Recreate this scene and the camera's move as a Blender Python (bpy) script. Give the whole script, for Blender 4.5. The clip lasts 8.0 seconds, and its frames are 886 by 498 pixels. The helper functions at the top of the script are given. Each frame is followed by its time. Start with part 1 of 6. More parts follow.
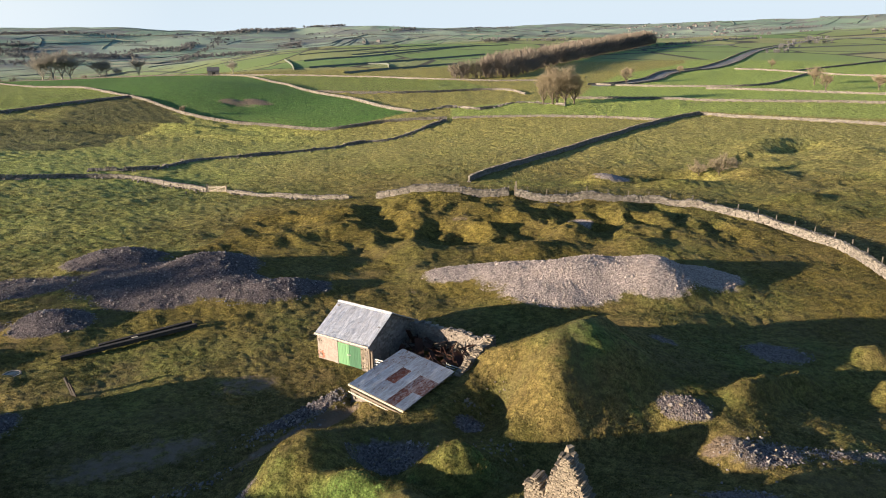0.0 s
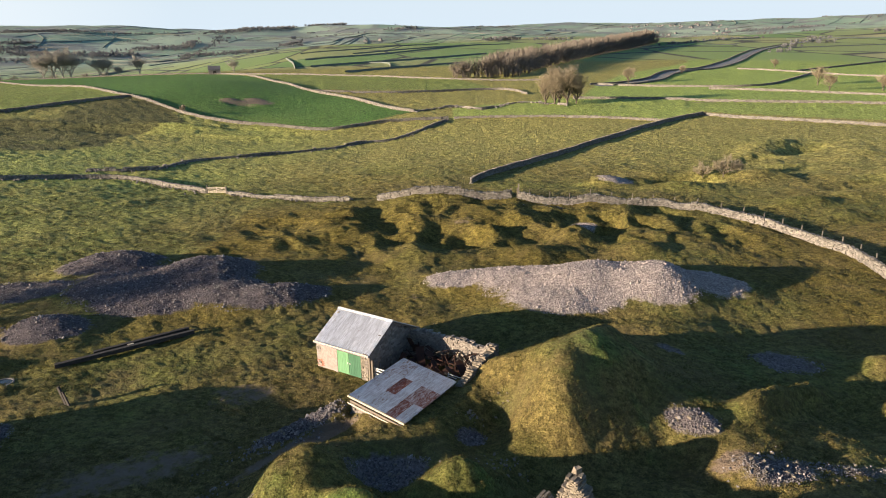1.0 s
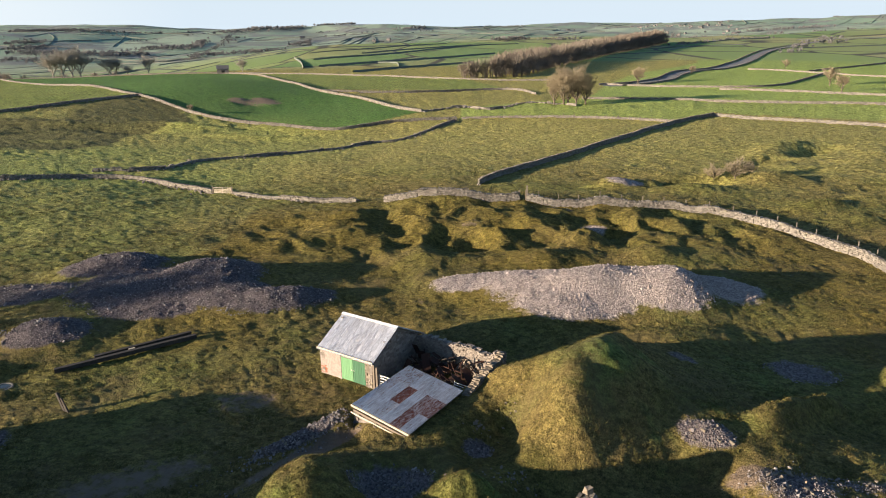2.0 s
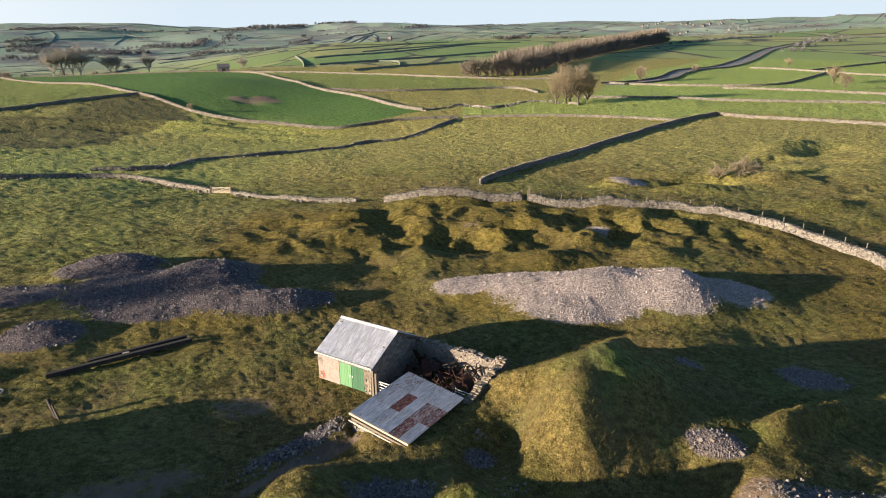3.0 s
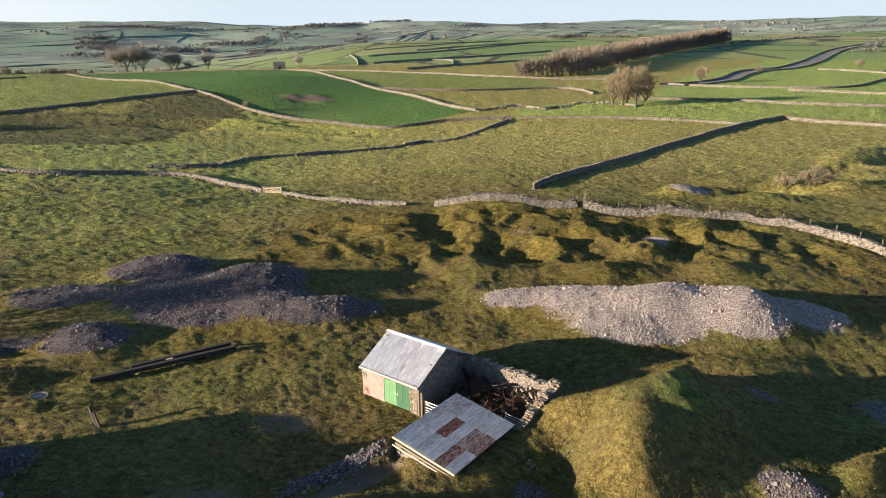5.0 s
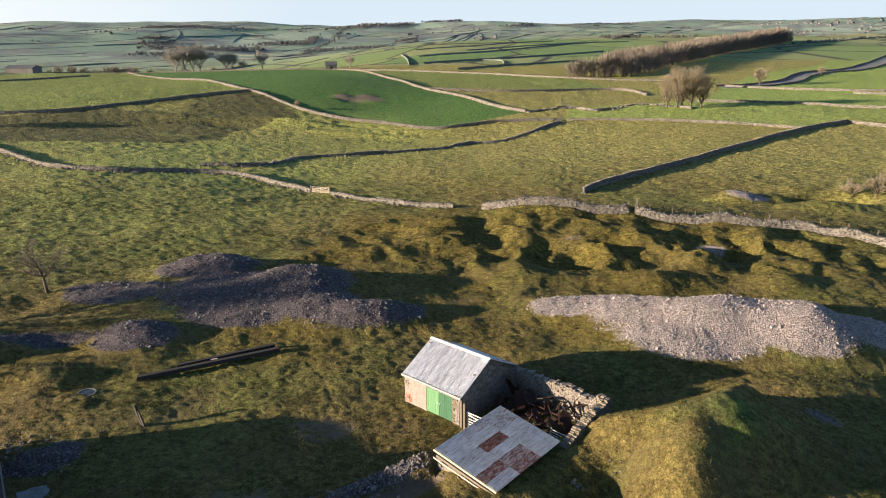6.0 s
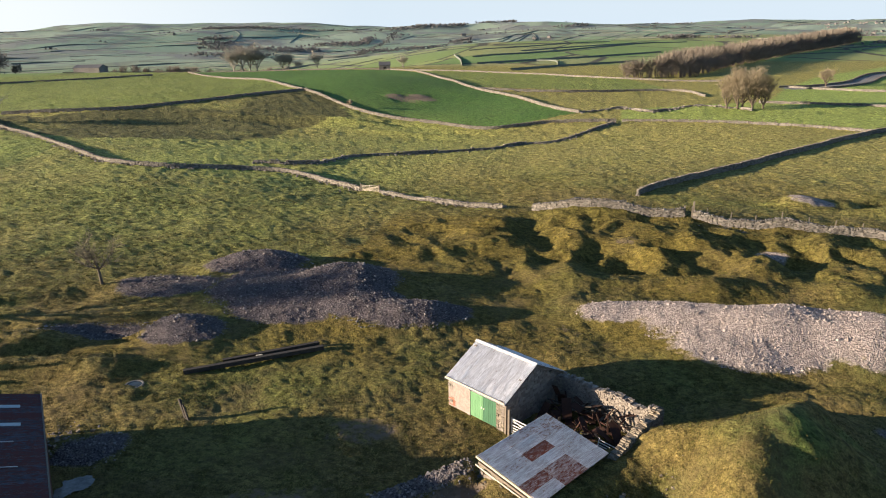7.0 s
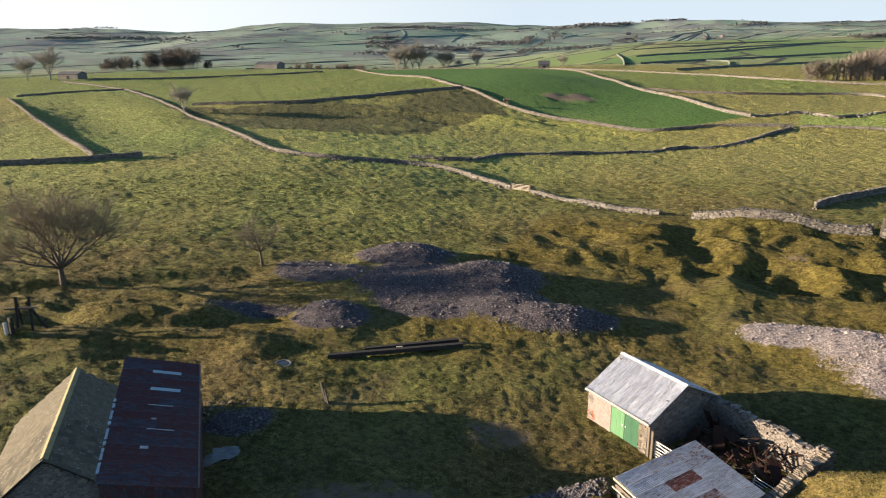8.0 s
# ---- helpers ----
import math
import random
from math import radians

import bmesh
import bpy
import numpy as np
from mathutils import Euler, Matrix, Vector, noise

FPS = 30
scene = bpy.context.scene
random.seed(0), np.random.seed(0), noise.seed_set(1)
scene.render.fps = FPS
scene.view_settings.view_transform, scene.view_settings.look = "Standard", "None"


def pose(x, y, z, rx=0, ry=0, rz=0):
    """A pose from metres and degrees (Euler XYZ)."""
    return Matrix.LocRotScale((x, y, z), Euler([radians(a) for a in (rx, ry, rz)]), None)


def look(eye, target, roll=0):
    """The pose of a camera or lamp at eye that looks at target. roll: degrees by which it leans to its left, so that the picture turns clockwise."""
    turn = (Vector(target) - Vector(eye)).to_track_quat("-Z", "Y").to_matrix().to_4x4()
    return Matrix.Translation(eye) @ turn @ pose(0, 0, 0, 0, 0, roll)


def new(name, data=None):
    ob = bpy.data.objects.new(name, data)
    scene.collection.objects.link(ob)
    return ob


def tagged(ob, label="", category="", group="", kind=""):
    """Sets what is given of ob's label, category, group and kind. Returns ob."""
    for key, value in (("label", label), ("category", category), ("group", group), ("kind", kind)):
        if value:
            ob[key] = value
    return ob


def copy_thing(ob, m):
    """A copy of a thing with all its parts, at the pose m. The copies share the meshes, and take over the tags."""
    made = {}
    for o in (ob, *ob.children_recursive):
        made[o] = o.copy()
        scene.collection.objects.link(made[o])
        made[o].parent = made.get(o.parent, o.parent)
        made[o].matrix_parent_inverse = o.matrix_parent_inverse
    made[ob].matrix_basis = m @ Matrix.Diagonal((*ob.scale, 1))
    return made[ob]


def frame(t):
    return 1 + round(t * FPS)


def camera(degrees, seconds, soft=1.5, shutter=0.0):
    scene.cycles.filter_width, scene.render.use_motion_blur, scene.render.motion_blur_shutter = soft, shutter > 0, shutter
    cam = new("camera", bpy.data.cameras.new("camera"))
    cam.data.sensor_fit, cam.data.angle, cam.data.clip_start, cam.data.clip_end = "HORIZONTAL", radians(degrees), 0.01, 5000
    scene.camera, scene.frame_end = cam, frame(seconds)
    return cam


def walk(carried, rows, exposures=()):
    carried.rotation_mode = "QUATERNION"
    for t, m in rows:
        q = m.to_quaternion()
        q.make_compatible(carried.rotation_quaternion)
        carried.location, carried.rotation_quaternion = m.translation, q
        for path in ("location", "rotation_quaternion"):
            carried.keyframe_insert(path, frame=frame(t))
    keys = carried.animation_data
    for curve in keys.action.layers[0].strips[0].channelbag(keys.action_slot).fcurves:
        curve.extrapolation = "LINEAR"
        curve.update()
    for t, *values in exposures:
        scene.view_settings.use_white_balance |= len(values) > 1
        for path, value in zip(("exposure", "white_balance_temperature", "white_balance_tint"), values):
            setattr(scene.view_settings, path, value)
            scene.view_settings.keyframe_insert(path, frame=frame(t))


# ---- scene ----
cam = camera(65.2, 8.0, soft=1.0, shutter=0.15)
PATH = [
    (0, (0.443, -0.683, 27.121), (0.464, 1.225, 26.522), -1.1),
    (0.5, (0.386, 0.037, 27.225), (0.406, 1.944, 26.623), -1.0),
    (1, (0.386, 0.726, 27.35), (0.404, 2.633, 26.748), -1.0),
    (1.5, (0.466, 1.418, 27.372), (0.466, 3.326, 26.77), -1.0),
    (3, (0.487, 3.583, 27.215), (0.48, 5.489, 26.609), -0.9),
    (3.5, (0.491, 4.31, 27.258), (0.475, 6.216, 26.65), -0.9),
    (4, (0.432, 4.99, 27.285), (0.396, 6.895, 26.677), -0.8),
    (4.5, (0.299, 5.787, 27.361), (0.212, 7.69, 26.753), -0.8),
    (6, (0.075, 7.886, 27.583), (-0.206, 9.771, 26.977), -0.8),
    (6.5, (0.086, 8.485, 27.4), (-0.264, 10.359, 26.795), -0.9),
    (7, (0.04, 9.093, 27.159), (-0.381, 10.953, 26.557), -0.9),
    (7.5, (-0.155, 9.742, 26.955), (-0.745, 11.556, 26.355), -0.9),
    (8, (-0.278, 10.461, 26.781), (-1.099, 12.184, 26.184), -1.0),
]
walk(cam, [(t, look(eye, target, roll)) for t, eye, target, roll in PATH])

# ---- light ----
SUN_AZ, SUN_EL = radians(19.5), radians(9.7)
to_sun = Vector((-math.cos(SUN_AZ) * math.cos(SUN_EL), -math.sin(SUN_AZ) * math.cos(SUN_EL), math.sin(SUN_EL)))
world = bpy.data.worlds.new("sky")
scene.world = world
world.use_nodes = True
wn, wl = world.node_tree.nodes, world.node_tree.links
sky = wn.new("ShaderNodeTexSky")
sky.sky_type, sky.sun_disc = "NISHITA", False
sky.sun_elevation, sky.sun_rotation = SUN_EL, math.atan2(to_sun.x, to_sun.y)
sky.air_density, sky.dust_density, sky.ozone_density = 1.0, 0.5, 3.0
wn["Background"].inputs["Strength"].default_value = 0.068
# bright haze low over the horizon
up = wn.new("ShaderNodeSeparateXYZ")
wl.new(wn.new("ShaderNodeTexCoord").outputs["Generated"], up.inputs[0])
fade = wn.new("ShaderNodeValToRGB")
wl.new(up.outputs["Z"], fade.inputs[0])
fade.color_ramp.elements[0].position, fade.color_ramp.elements[0].color = 0.0, (1, 1, 1, 1)
fade.color_ramp.elements[1].position, fade.color_ramp.elements[1].color = 0.30, (0.0, 0.0, 0.0, 1)
fade.color_ramp.interpolation = "EASE"
thin = wn.new("ShaderNodeMix")
thin.data_type = "RGBA"
glow = wn.new("ShaderNodeVectorMath")
glow.operation = "DOT_PRODUCT"
glow.inputs[1].default_value = to_sun
wl.new(up.inputs[0].links[0].from_socket, glow.inputs[0])
warm = wn.new("ShaderNodeValToRGB")
wl.new(glow.outputs["Value"], warm.inputs[0])
warm.color_ramp.elements[0].position, warm.color_ramp.elements[0].color = 0.0, (0.63, 0.736, 0.83, 1)
warm.color_ramp.elements[1].position, warm.color_ramp.elements[1].color = 0.75, (1.0, 1.0, 0.97, 1)
much = wn.new("ShaderNodeVectorMath")
much.operation = "SCALE"
much.inputs["Scale"].default_value = 5.0
wl.new(warm.outputs[0], much.inputs[0])
wl.new(much.outputs[0], thin.inputs[7])
wl.new(fade.outputs[0], thin.inputs[0])
wl.new(sky.outputs[0], thin.inputs[6])
wl.new(thin.outputs[2], wn["Background"].inputs["Color"])
sun = new("sun", bpy.data.lights.new("sun", "SUN"))
sun.data.energy, sun.data.angle, sun.data.color = 5.0, radians(0.6), (1.0, 0.79, 0.57)
sun.matrix_world = look(to_sun * 100, (0, 0, 0))
scene.view_settings.exposure = 1.75

# ---- materials ----


class Nodes:
    """A small builder of node materials."""

    def __init__(self, name, rough=0.9, metal=0.0, spec=0.3):
        self.mat = bpy.data.materials.new(name)
        self.mat.use_nodes = True
        self.n, self.l = self.mat.node_tree.nodes, self.mat.node_tree.links
        self.bsdf = self.n["Principled BSDF"]
        self.bsdf.inputs["Roughness"].default_value = rough
        self.bsdf.inputs["Metallic"].default_value = metal
        self.bsdf.inputs["Specular IOR Level"].default_value = spec
        self.pos = self.n.new("ShaderNodeNewGeometry").outputs["Position"]
        self.obj = self.n.new("ShaderNodeTexCoord").outputs["Object"]

    def put(self, socket, value):
        if isinstance(value, bpy.types.NodeSocket):
            self.l.new(value, socket)
        elif isinstance(value, tuple) and len(value) == 3 and socket.type == "RGBA":
            socket.default_value = (*value, 1.0)
        else:
            socket.default_value = value

    def noise(self, scale, detail=3.0, at=None, rough=0.6, distort=0.0):
        t = self.n.new("ShaderNodeTexNoise")
        self.put(t.inputs["Vector"], at or self.pos)
        t.inputs["Scale"].default_value, t.inputs["Detail"].default_value = scale, detail
        t.inputs["Roughness"].default_value, t.inputs["Distortion"].default_value = rough, distort
        return t.outputs["Fac"]

    def voronoi(self, scale, feature="F1", at=None, out="Distance", random_=1.0):
        t = self.n.new("ShaderNodeTexVoronoi")
        t.feature = feature
        self.put(t.inputs["Vector"], at or self.pos)
        t.inputs["Scale"].default_value, t.inputs["Randomness"].default_value = scale, random_
        return t.outputs[out]

    def ramp(self, fac, *stops):
        t = self.n.new("ShaderNodeValToRGB")
        self.put(t.inputs[0], fac)
        e = t.color_ramp.elements
        while len(e) < len(stops):
            e.new(0.5)
        for el, (p, c) in zip(e, stops):
            el.position, el.color = p, (*c, 1.0) if isinstance(c, tuple) else (c, c, c, 1.0)
        return t.outputs[0]

    def mix(self, fac, a, b, mode="MIX"):
        t = self.n.new("ShaderNodeMix")
        t.data_type, t.blend_type = "RGBA", mode
        self.put(t.inputs[0], fac), self.put(t.inputs[6], a), self.put(t.inputs[7], b)
        return t.outputs[2]

    def math(self, op, a, b=0.0, clamp=False):
        t = self.n.new("ShaderNodeMath")
        t.operation, t.use_clamp = op, clamp
        self.put(t.inputs[0], a), self.put(t.inputs[1], b)
        return t.outputs[0]

    def mapped(self, scale=(1, 1, 1), turn=0.0, at=None, move=(0, 0, 0)):
        t = self.n.new("ShaderNodeMapping")
        self.put(t.inputs["Vector"], at or self.pos)
        t.inputs["Location"].default_value = move
        t.inputs["Scale"].default_value, t.inputs["Rotation"].default_value = scale, (0, 0, radians(turn))
        return t.outputs[0]

    def attr(self, name):
        t = self.n.new("ShaderNodeAttribute")
        t.attribute_name = name
        return t.outputs["Fac"]

    def island(self):
        return self.n.new("ShaderNodeNewGeometry").outputs["Random Per Island"]

    def each(self):
        return self.n.new("ShaderNodeObjectInfo").outputs["Random"]

    def bump(self, height, strength=0.5, distance=0.05, over=None):
        t = self.n.new("ShaderNodeBump")
        self.put(t.inputs["Height"], height)
        t.inputs["Strength"].default_value, t.inputs["Distance"].default_value = strength, distance
        if over:
            self.put(t.inputs["Normal"], over)
        self.l.new(t.outputs[0], self.bsdf.inputs["Normal"])
        return t.outputs[0]

    def done(self, color, rough=None):
        self.put(self.bsdf.inputs["Base Color"], color)
        if rough is not None:
            self.put(self.bsdf.inputs["Roughness"], rough)
        return self.mat


def ground_material():
    m = Nodes("ground", 0.95, spec=0.15)
    fine, mid, wide = m.noise(3.2, 5, rough=0.75), m.noise(1.0, 5, rough=0.72), m.noise(0.045, 3)
    rough_grass = m.mix(m.ramp(mid, (0.32, 0.0), (0.68, 1.0)), (0.074, 0.069, 0.018), (0.142, 0.108, 0.037))
    rough_grass = m.mix(m.ramp(fine, (0.35, 0.0), (0.7, 1.0)), rough_grass, (0.188, 0.146, 0.057))
    rough_grass = m.mix(m.ramp(wide, (0.42, 0.0), (0.62, 0.6)), rough_grass, (0.083, 0.112, 0.024))
    lush = m.mix(m.ramp(fine, (0.3, 0.0), (0.7, 1.0)), (0.05, 0.112, 0.024), (0.085, 0.165, 0.04))
    moss = m.mix(m.ramp(fine, (0.3, 0.0), (0.75, 1.0)), (0.074, 0.069, 0.015), (0.170, 0.128, 0.036))
    grass = m.mix(m.attr("lush"), rough_grass, lush)
    pasture = m.mix(m.ramp(fine, (0.3, 0.0), (0.7, 1.0)), (0.162, 0.25, 0.052), (0.272, 0.318, 0.092))
    dry = m.mix(m.ramp(mid, (0.3, 0.0), (0.7, 1.0)), (0.18, 0.19, 0.05), (0.31, 0.272, 0.095))
    grass = m.mix(m.attr("dry"), grass, dry)
    grass = m.mix(m.attr("pale"), grass, pasture)
    # brown growth on the bank, its colour darkened to stand in for shade
    grass = m.mix(m.attr("brown_shade"), grass, m.mix(m.ramp(fine, (0.35, 0.0), (0.7, 1.0)), (0.055, 0.060, 0.024), (0.115, 0.108, 0.045)))
    grass = m.mix(m.attr("moss"), grass, moss)
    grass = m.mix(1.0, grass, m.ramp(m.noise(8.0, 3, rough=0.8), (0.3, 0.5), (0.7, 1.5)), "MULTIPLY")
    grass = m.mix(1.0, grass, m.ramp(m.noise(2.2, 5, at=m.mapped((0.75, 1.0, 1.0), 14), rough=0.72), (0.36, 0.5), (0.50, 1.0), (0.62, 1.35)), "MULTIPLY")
    # tussocks, with light on tops and shade in gaps multiplied into the colour
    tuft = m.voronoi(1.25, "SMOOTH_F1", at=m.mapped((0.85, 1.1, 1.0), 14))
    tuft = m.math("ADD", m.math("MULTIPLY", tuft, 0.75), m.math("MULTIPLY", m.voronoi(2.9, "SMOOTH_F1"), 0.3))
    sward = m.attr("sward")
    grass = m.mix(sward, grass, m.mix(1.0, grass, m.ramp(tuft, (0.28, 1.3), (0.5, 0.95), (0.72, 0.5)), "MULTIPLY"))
    # trodden and mossy patches
    grass = m.mix(m.math("MULTIPLY", m.ramp(m.noise(0.16, 4, rough=0.6), (0.50, 0.0), (0.66, 0.7)), m.math("SUBTRACT", 1.1, sward)), grass, m.mix(fine, (0.085, 0.066, 0.03), (0.17, 0.128, 0.062)))
    # field pattern of the far country, its tones lightened to carry haze
    fields = m.mapped((0.0085, 0.0036, 0.0), 24)
    cell = m.voronoi(1.0, at=fields, out="Color", random_=0.75)
    sep = m.n.new("ShaderNodeSeparateColor")
    m.put(sep.inputs[0], cell)
    tone = m.ramp(sep.outputs[0], (0.0, (0.12, 0.20, 0.07)), (0.35, (0.19, 0.25, 0.09)), (0.6, (0.25, 0.25, 0.115)), (0.85, (0.155, 0.22, 0.08)), (1.0, (0.28, 0.265, 0.14)))
    edge = m.voronoi(1.0, "DISTANCE_TO_EDGE", at=fields, random_=0.75)
    tone = m.mix(m.ramp(edge, (0.012, 1.0), (0.03, 0.0)), tone, (0.06, 0.062, 0.05))
    grass = m.mix(m.attr("far"), grass, tone)
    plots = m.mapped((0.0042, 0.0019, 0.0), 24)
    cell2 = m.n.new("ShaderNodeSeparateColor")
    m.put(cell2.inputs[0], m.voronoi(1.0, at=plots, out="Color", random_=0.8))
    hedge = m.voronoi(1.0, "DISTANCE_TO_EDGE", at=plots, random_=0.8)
    # pale cool greens put the haze over the hills into their base colour
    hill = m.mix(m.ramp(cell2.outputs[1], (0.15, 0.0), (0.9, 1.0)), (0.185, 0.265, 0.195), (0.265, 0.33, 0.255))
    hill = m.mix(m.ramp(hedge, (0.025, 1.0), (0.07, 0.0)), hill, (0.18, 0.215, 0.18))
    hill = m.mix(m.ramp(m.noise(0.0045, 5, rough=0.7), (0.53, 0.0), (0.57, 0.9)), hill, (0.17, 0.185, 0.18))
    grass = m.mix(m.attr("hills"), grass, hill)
    # stony spoil and bare earth
    chips = m.voronoi(8.0, out="Color")
    sc = m.n.new("ShaderNodeSeparateColor")
    m.put(sc.inputs[0], chips)
    spoil = m.mix(sc.outputs[0], (0.14, 0.12, 0.12), (0.41, 0.36, 0.345))
    spoil = m.mix(m.attr("shale"), spoil, m.mix(sc.outputs[0], (0.035, 0.03, 0.036), (0.13, 0.115, 0.125)))
    spoil = m.mix(m.ramp(m.noise(0.5, 4), (0.45, 0.0), (0.75, 0.4)), spoil, (0.19, 0.16, 0.145))
    earth = m.mix(mid, (0.125, 0.095, 0.07), (0.215, 0.168, 0.125))
    col = m.mix(m.ramp(m.math("ADD", m.attr("soil"), m.math("MULTIPLY", m.math("SUBTRACT", m.noise(1.1, 5), 0.5), 0.9)), (0.42, 0.0), (0.62, 1.0)), grass, earth)
    stony = m.ramp(m.math("ADD", m.attr("spoil"), m.math("MULTIPLY", m.math("SUBTRACT", m.noise(0.8, 5, rough=0.7), 0.5), 0.8)), (0.40, 0.0), (0.58, 1.0))
    col = m.mix(stony, col, spoil)
    col = m.mix(m.ramp(m.attr("road"), (0.45, 0.0), (0.55, 1.0)), col, (0.16, 0.16, 0.165))
    h = m.math("ADD", m.math("MULTIPLY", m.noise(6.0, 4, rough=0.75), 0.6), m.noise(1.9, 5, rough=0.68))
    h = m.math("ADD", h, m.math("MULTIPLY", m.math("SUBTRACT", 0.6, tuft), m.math("MULTIPLY", sward, 1.1)))
    h2 = m.math("ADD", m.math("MULTIPLY", h, m.math("SUBTRACT", 1.0, m.math("MULTIPLY", stony, 0.6))), m.math("MULTIPLY", m.voronoi(8.0), m.math("MULTIPLY", stony, 0.5)))
    m.bump(h2, 1.0, 0.36)
    return m.done(col)


def stone_material(name, dark, pale, scale=2.5, lichen=0.25):
    m = Nodes(name, 0.92, spec=0.2)
    r = m.island()
    base = m.mix(r, dark, pale)
    base = m.mix(m.ramp(m.noise(scale, 5, rough=0.7), (0.35, 0.0), (0.75, 0.7)), base, tuple(0.55 * c for c in pale))
    base = m.mix(m.ramp(m.noise(1.3, 4), (0.58, 0.0), (0.7, lichen)), base, (0.30, 0.29, 0.17))
    m.bump(m.noise(9, 4, rough=0.7), 0.6, 0.05)
    return m.done(base)


def plain_material(name, a, b, scale=3.0, rough=0.8, bump=0.3, metal=0.0, stretch=(1, 1, 1), local=False):
    m = Nodes(name, rough, metal)
    at = m.mapped(stretch, at=m.obj if local else None)
    col = m.mix(m.ramp(m.noise(scale, 5, at=at, rough=0.7), (0.3, 0.0), (0.7, 1.0)), a, b)
    col = m.mix(m.math("MULTIPLY", m.each(), 0.35), col, tuple(0.6 * c for c in a))
    m.bump(m.noise(scale * 4, 4, at=at), bump, 0.02)
    return m.done(col)


def sheet_material(name, zinc, streak, rust, rusted, rough=0.5):
    """Corrugated sheet: weathered zinc with streaks down the fall (object y) and rust by sheet."""
    m = Nodes(name, rough, 0.0, 0.4)
    shift = m.math("MULTIPLY", m.each(), 37.0)
    near = m.n.new("ShaderNodeCombineXYZ")
    m.put(near.inputs[2], shift)
    moved = m.n.new("ShaderNodeVectorMath")
    m.put(moved.inputs[0], m.obj), m.put(moved.inputs[1], near.outputs[0])
    m.obj = moved.outputs[0]
    down = m.mapped((5.0, 0.5, 1.0), at=m.obj)
    col = m.mix(m.ramp(m.noise(2.2, 6, at=down, rough=0.78), (0.40, 0.0), (0.58, 1.0)), zinc, streak)
    col = m.mix(m.ramp(m.noise(1.2, 3, at=m.obj), (0.5, 0.0), (0.75, 0.5)), col, tuple(min(1.0, 1.25 * c) for c in zinc))
    col = m.mix(m.math("MULTIPLY", m.each(), 0.45), col, streak)
    patch = m.math("ADD", m.noise(3.0, 6, at=m.mapped((2.4, 0.7, 1.0), at=m.obj), rough=0.78), m.math("ADD", m.math("MULTIPLY", m.each(), 0.12), rusted - 0.56))
    col = m.mix(m.ramp(patch, (0.5, 0.0), (0.6, 1.0)), col, m.mix(m.noise(6, 4, at=m.obj), tuple(min(1.0, 1.3 * c) for c in rust), tuple(0.5 * c for c in rust)))
    m.bump(m.noise(14, 3, at=m.obj), 0.15, 0.01)
    return m.done(col)


GROUND = ground_material()
WALL_STONE = stone_material("field_wall_stone", (0.085, 0.08, 0.074), (0.245, 0.225, 0.20))
HUT_STONE = stone_material("hut_stone", (0.13, 0.115, 0.105), (0.28, 0.25, 0.22), 4.0)
RUIN_STONE = stone_material("ruin_stone", (0.10, 0.087, 0.072), (0.255, 0.22, 0.175), 3.0)
SHALE_STONE = stone_material("dark_spoil_stone", (0.035, 0.032, 0.037), (0.27, 0.25, 0.25), 6.0, 0.0)
SPOIL_STONE = stone_material("spoil_stone", (0.15, 0.128, 0.125), (0.44, 0.39, 0.37), 6.0, 0.0)
CORE = plain_material("rubble_core", (0.12, 0.11, 0.095), (0.2, 0.18, 0.155), 2.0)
OLD_TIMBER = plain_material("weathered_timber", (0.10, 0.085, 0.07), (0.21, 0.18, 0.145), 3.0, 0.85, 0.4, 0, (1, 6, 6), True)
PALE_TIMBER = plain_material("pale_timber", (0.42, 0.36, 0.27), (0.58, 0.51, 0.40), 4.0, 0.8, 0.3)
DARK_TIMBER = plain_material("dark_timber", (0.022, 0.02, 0.019), (0.06, 0.052, 0.045), 4.0, 0.8, 0.4)
GREEN_PAINT = plain_material("green_paint", (0.03, 0.10, 0.055), (0.05, 0.14, 0.08), 2.5, 0.6, 0.2, 0, (4, 4, 0.6))
FRESH_GREEN = plain_material("pale_green_paint", (0.09, 0.22, 0.11), (0.14, 0.29, 0.15), 2.5, 0.6, 0.2, 0, (4, 4, 0.6))
LIMEWASH = plain_material("stained_limewash", (0.19, 0.155, 0.14), (0.35, 0.305, 0.285), 4.5, 0.9, 0.5)
BRICK_RED = plain_material("red_brick", (0.22, 0.085, 0.055), (0.34, 0.15, 0.10), 5.0, 0.9, 0.4)
GATE_WHITE = plain_material("galvanised_gate", (0.55, 0.55, 0.53), (0.68, 0.68, 0.66), 6.0, 0.5, 0.1)
ZINC = sheet_material("zinc_sheet", (0.68, 0.70, 0.745), (0.41, 0.42, 0.45), (0.20, 0.11, 0.075), 0.40, 0.75)
ZINC_OLD = sheet_material("old_zinc_sheet", (0.62, 0.62, 0.64), (0.36, 0.33, 0.325), (0.22, 0.095, 0.055), 0.44, 0.7)
RUSTED = sheet_material("rusted_sheet", (0.50, 0.44, 0.43), (0.26, 0.16, 0.13), (0.20, 0.055, 0.03), 0.55, 0.85)
BLACK_SHEET = sheet_material("tarred_rusty_sheet", (0.085, 0.085, 0.11), (0.035, 0.032, 0.042), (0.10, 0.028, 0.024), 0.57)
ROOFLIGHT = plain_material("clouded_rooflight", (0.42, 0.50, 0.54), (0.55, 0.62, 0.65), 3.0, 0.35, 0.1)


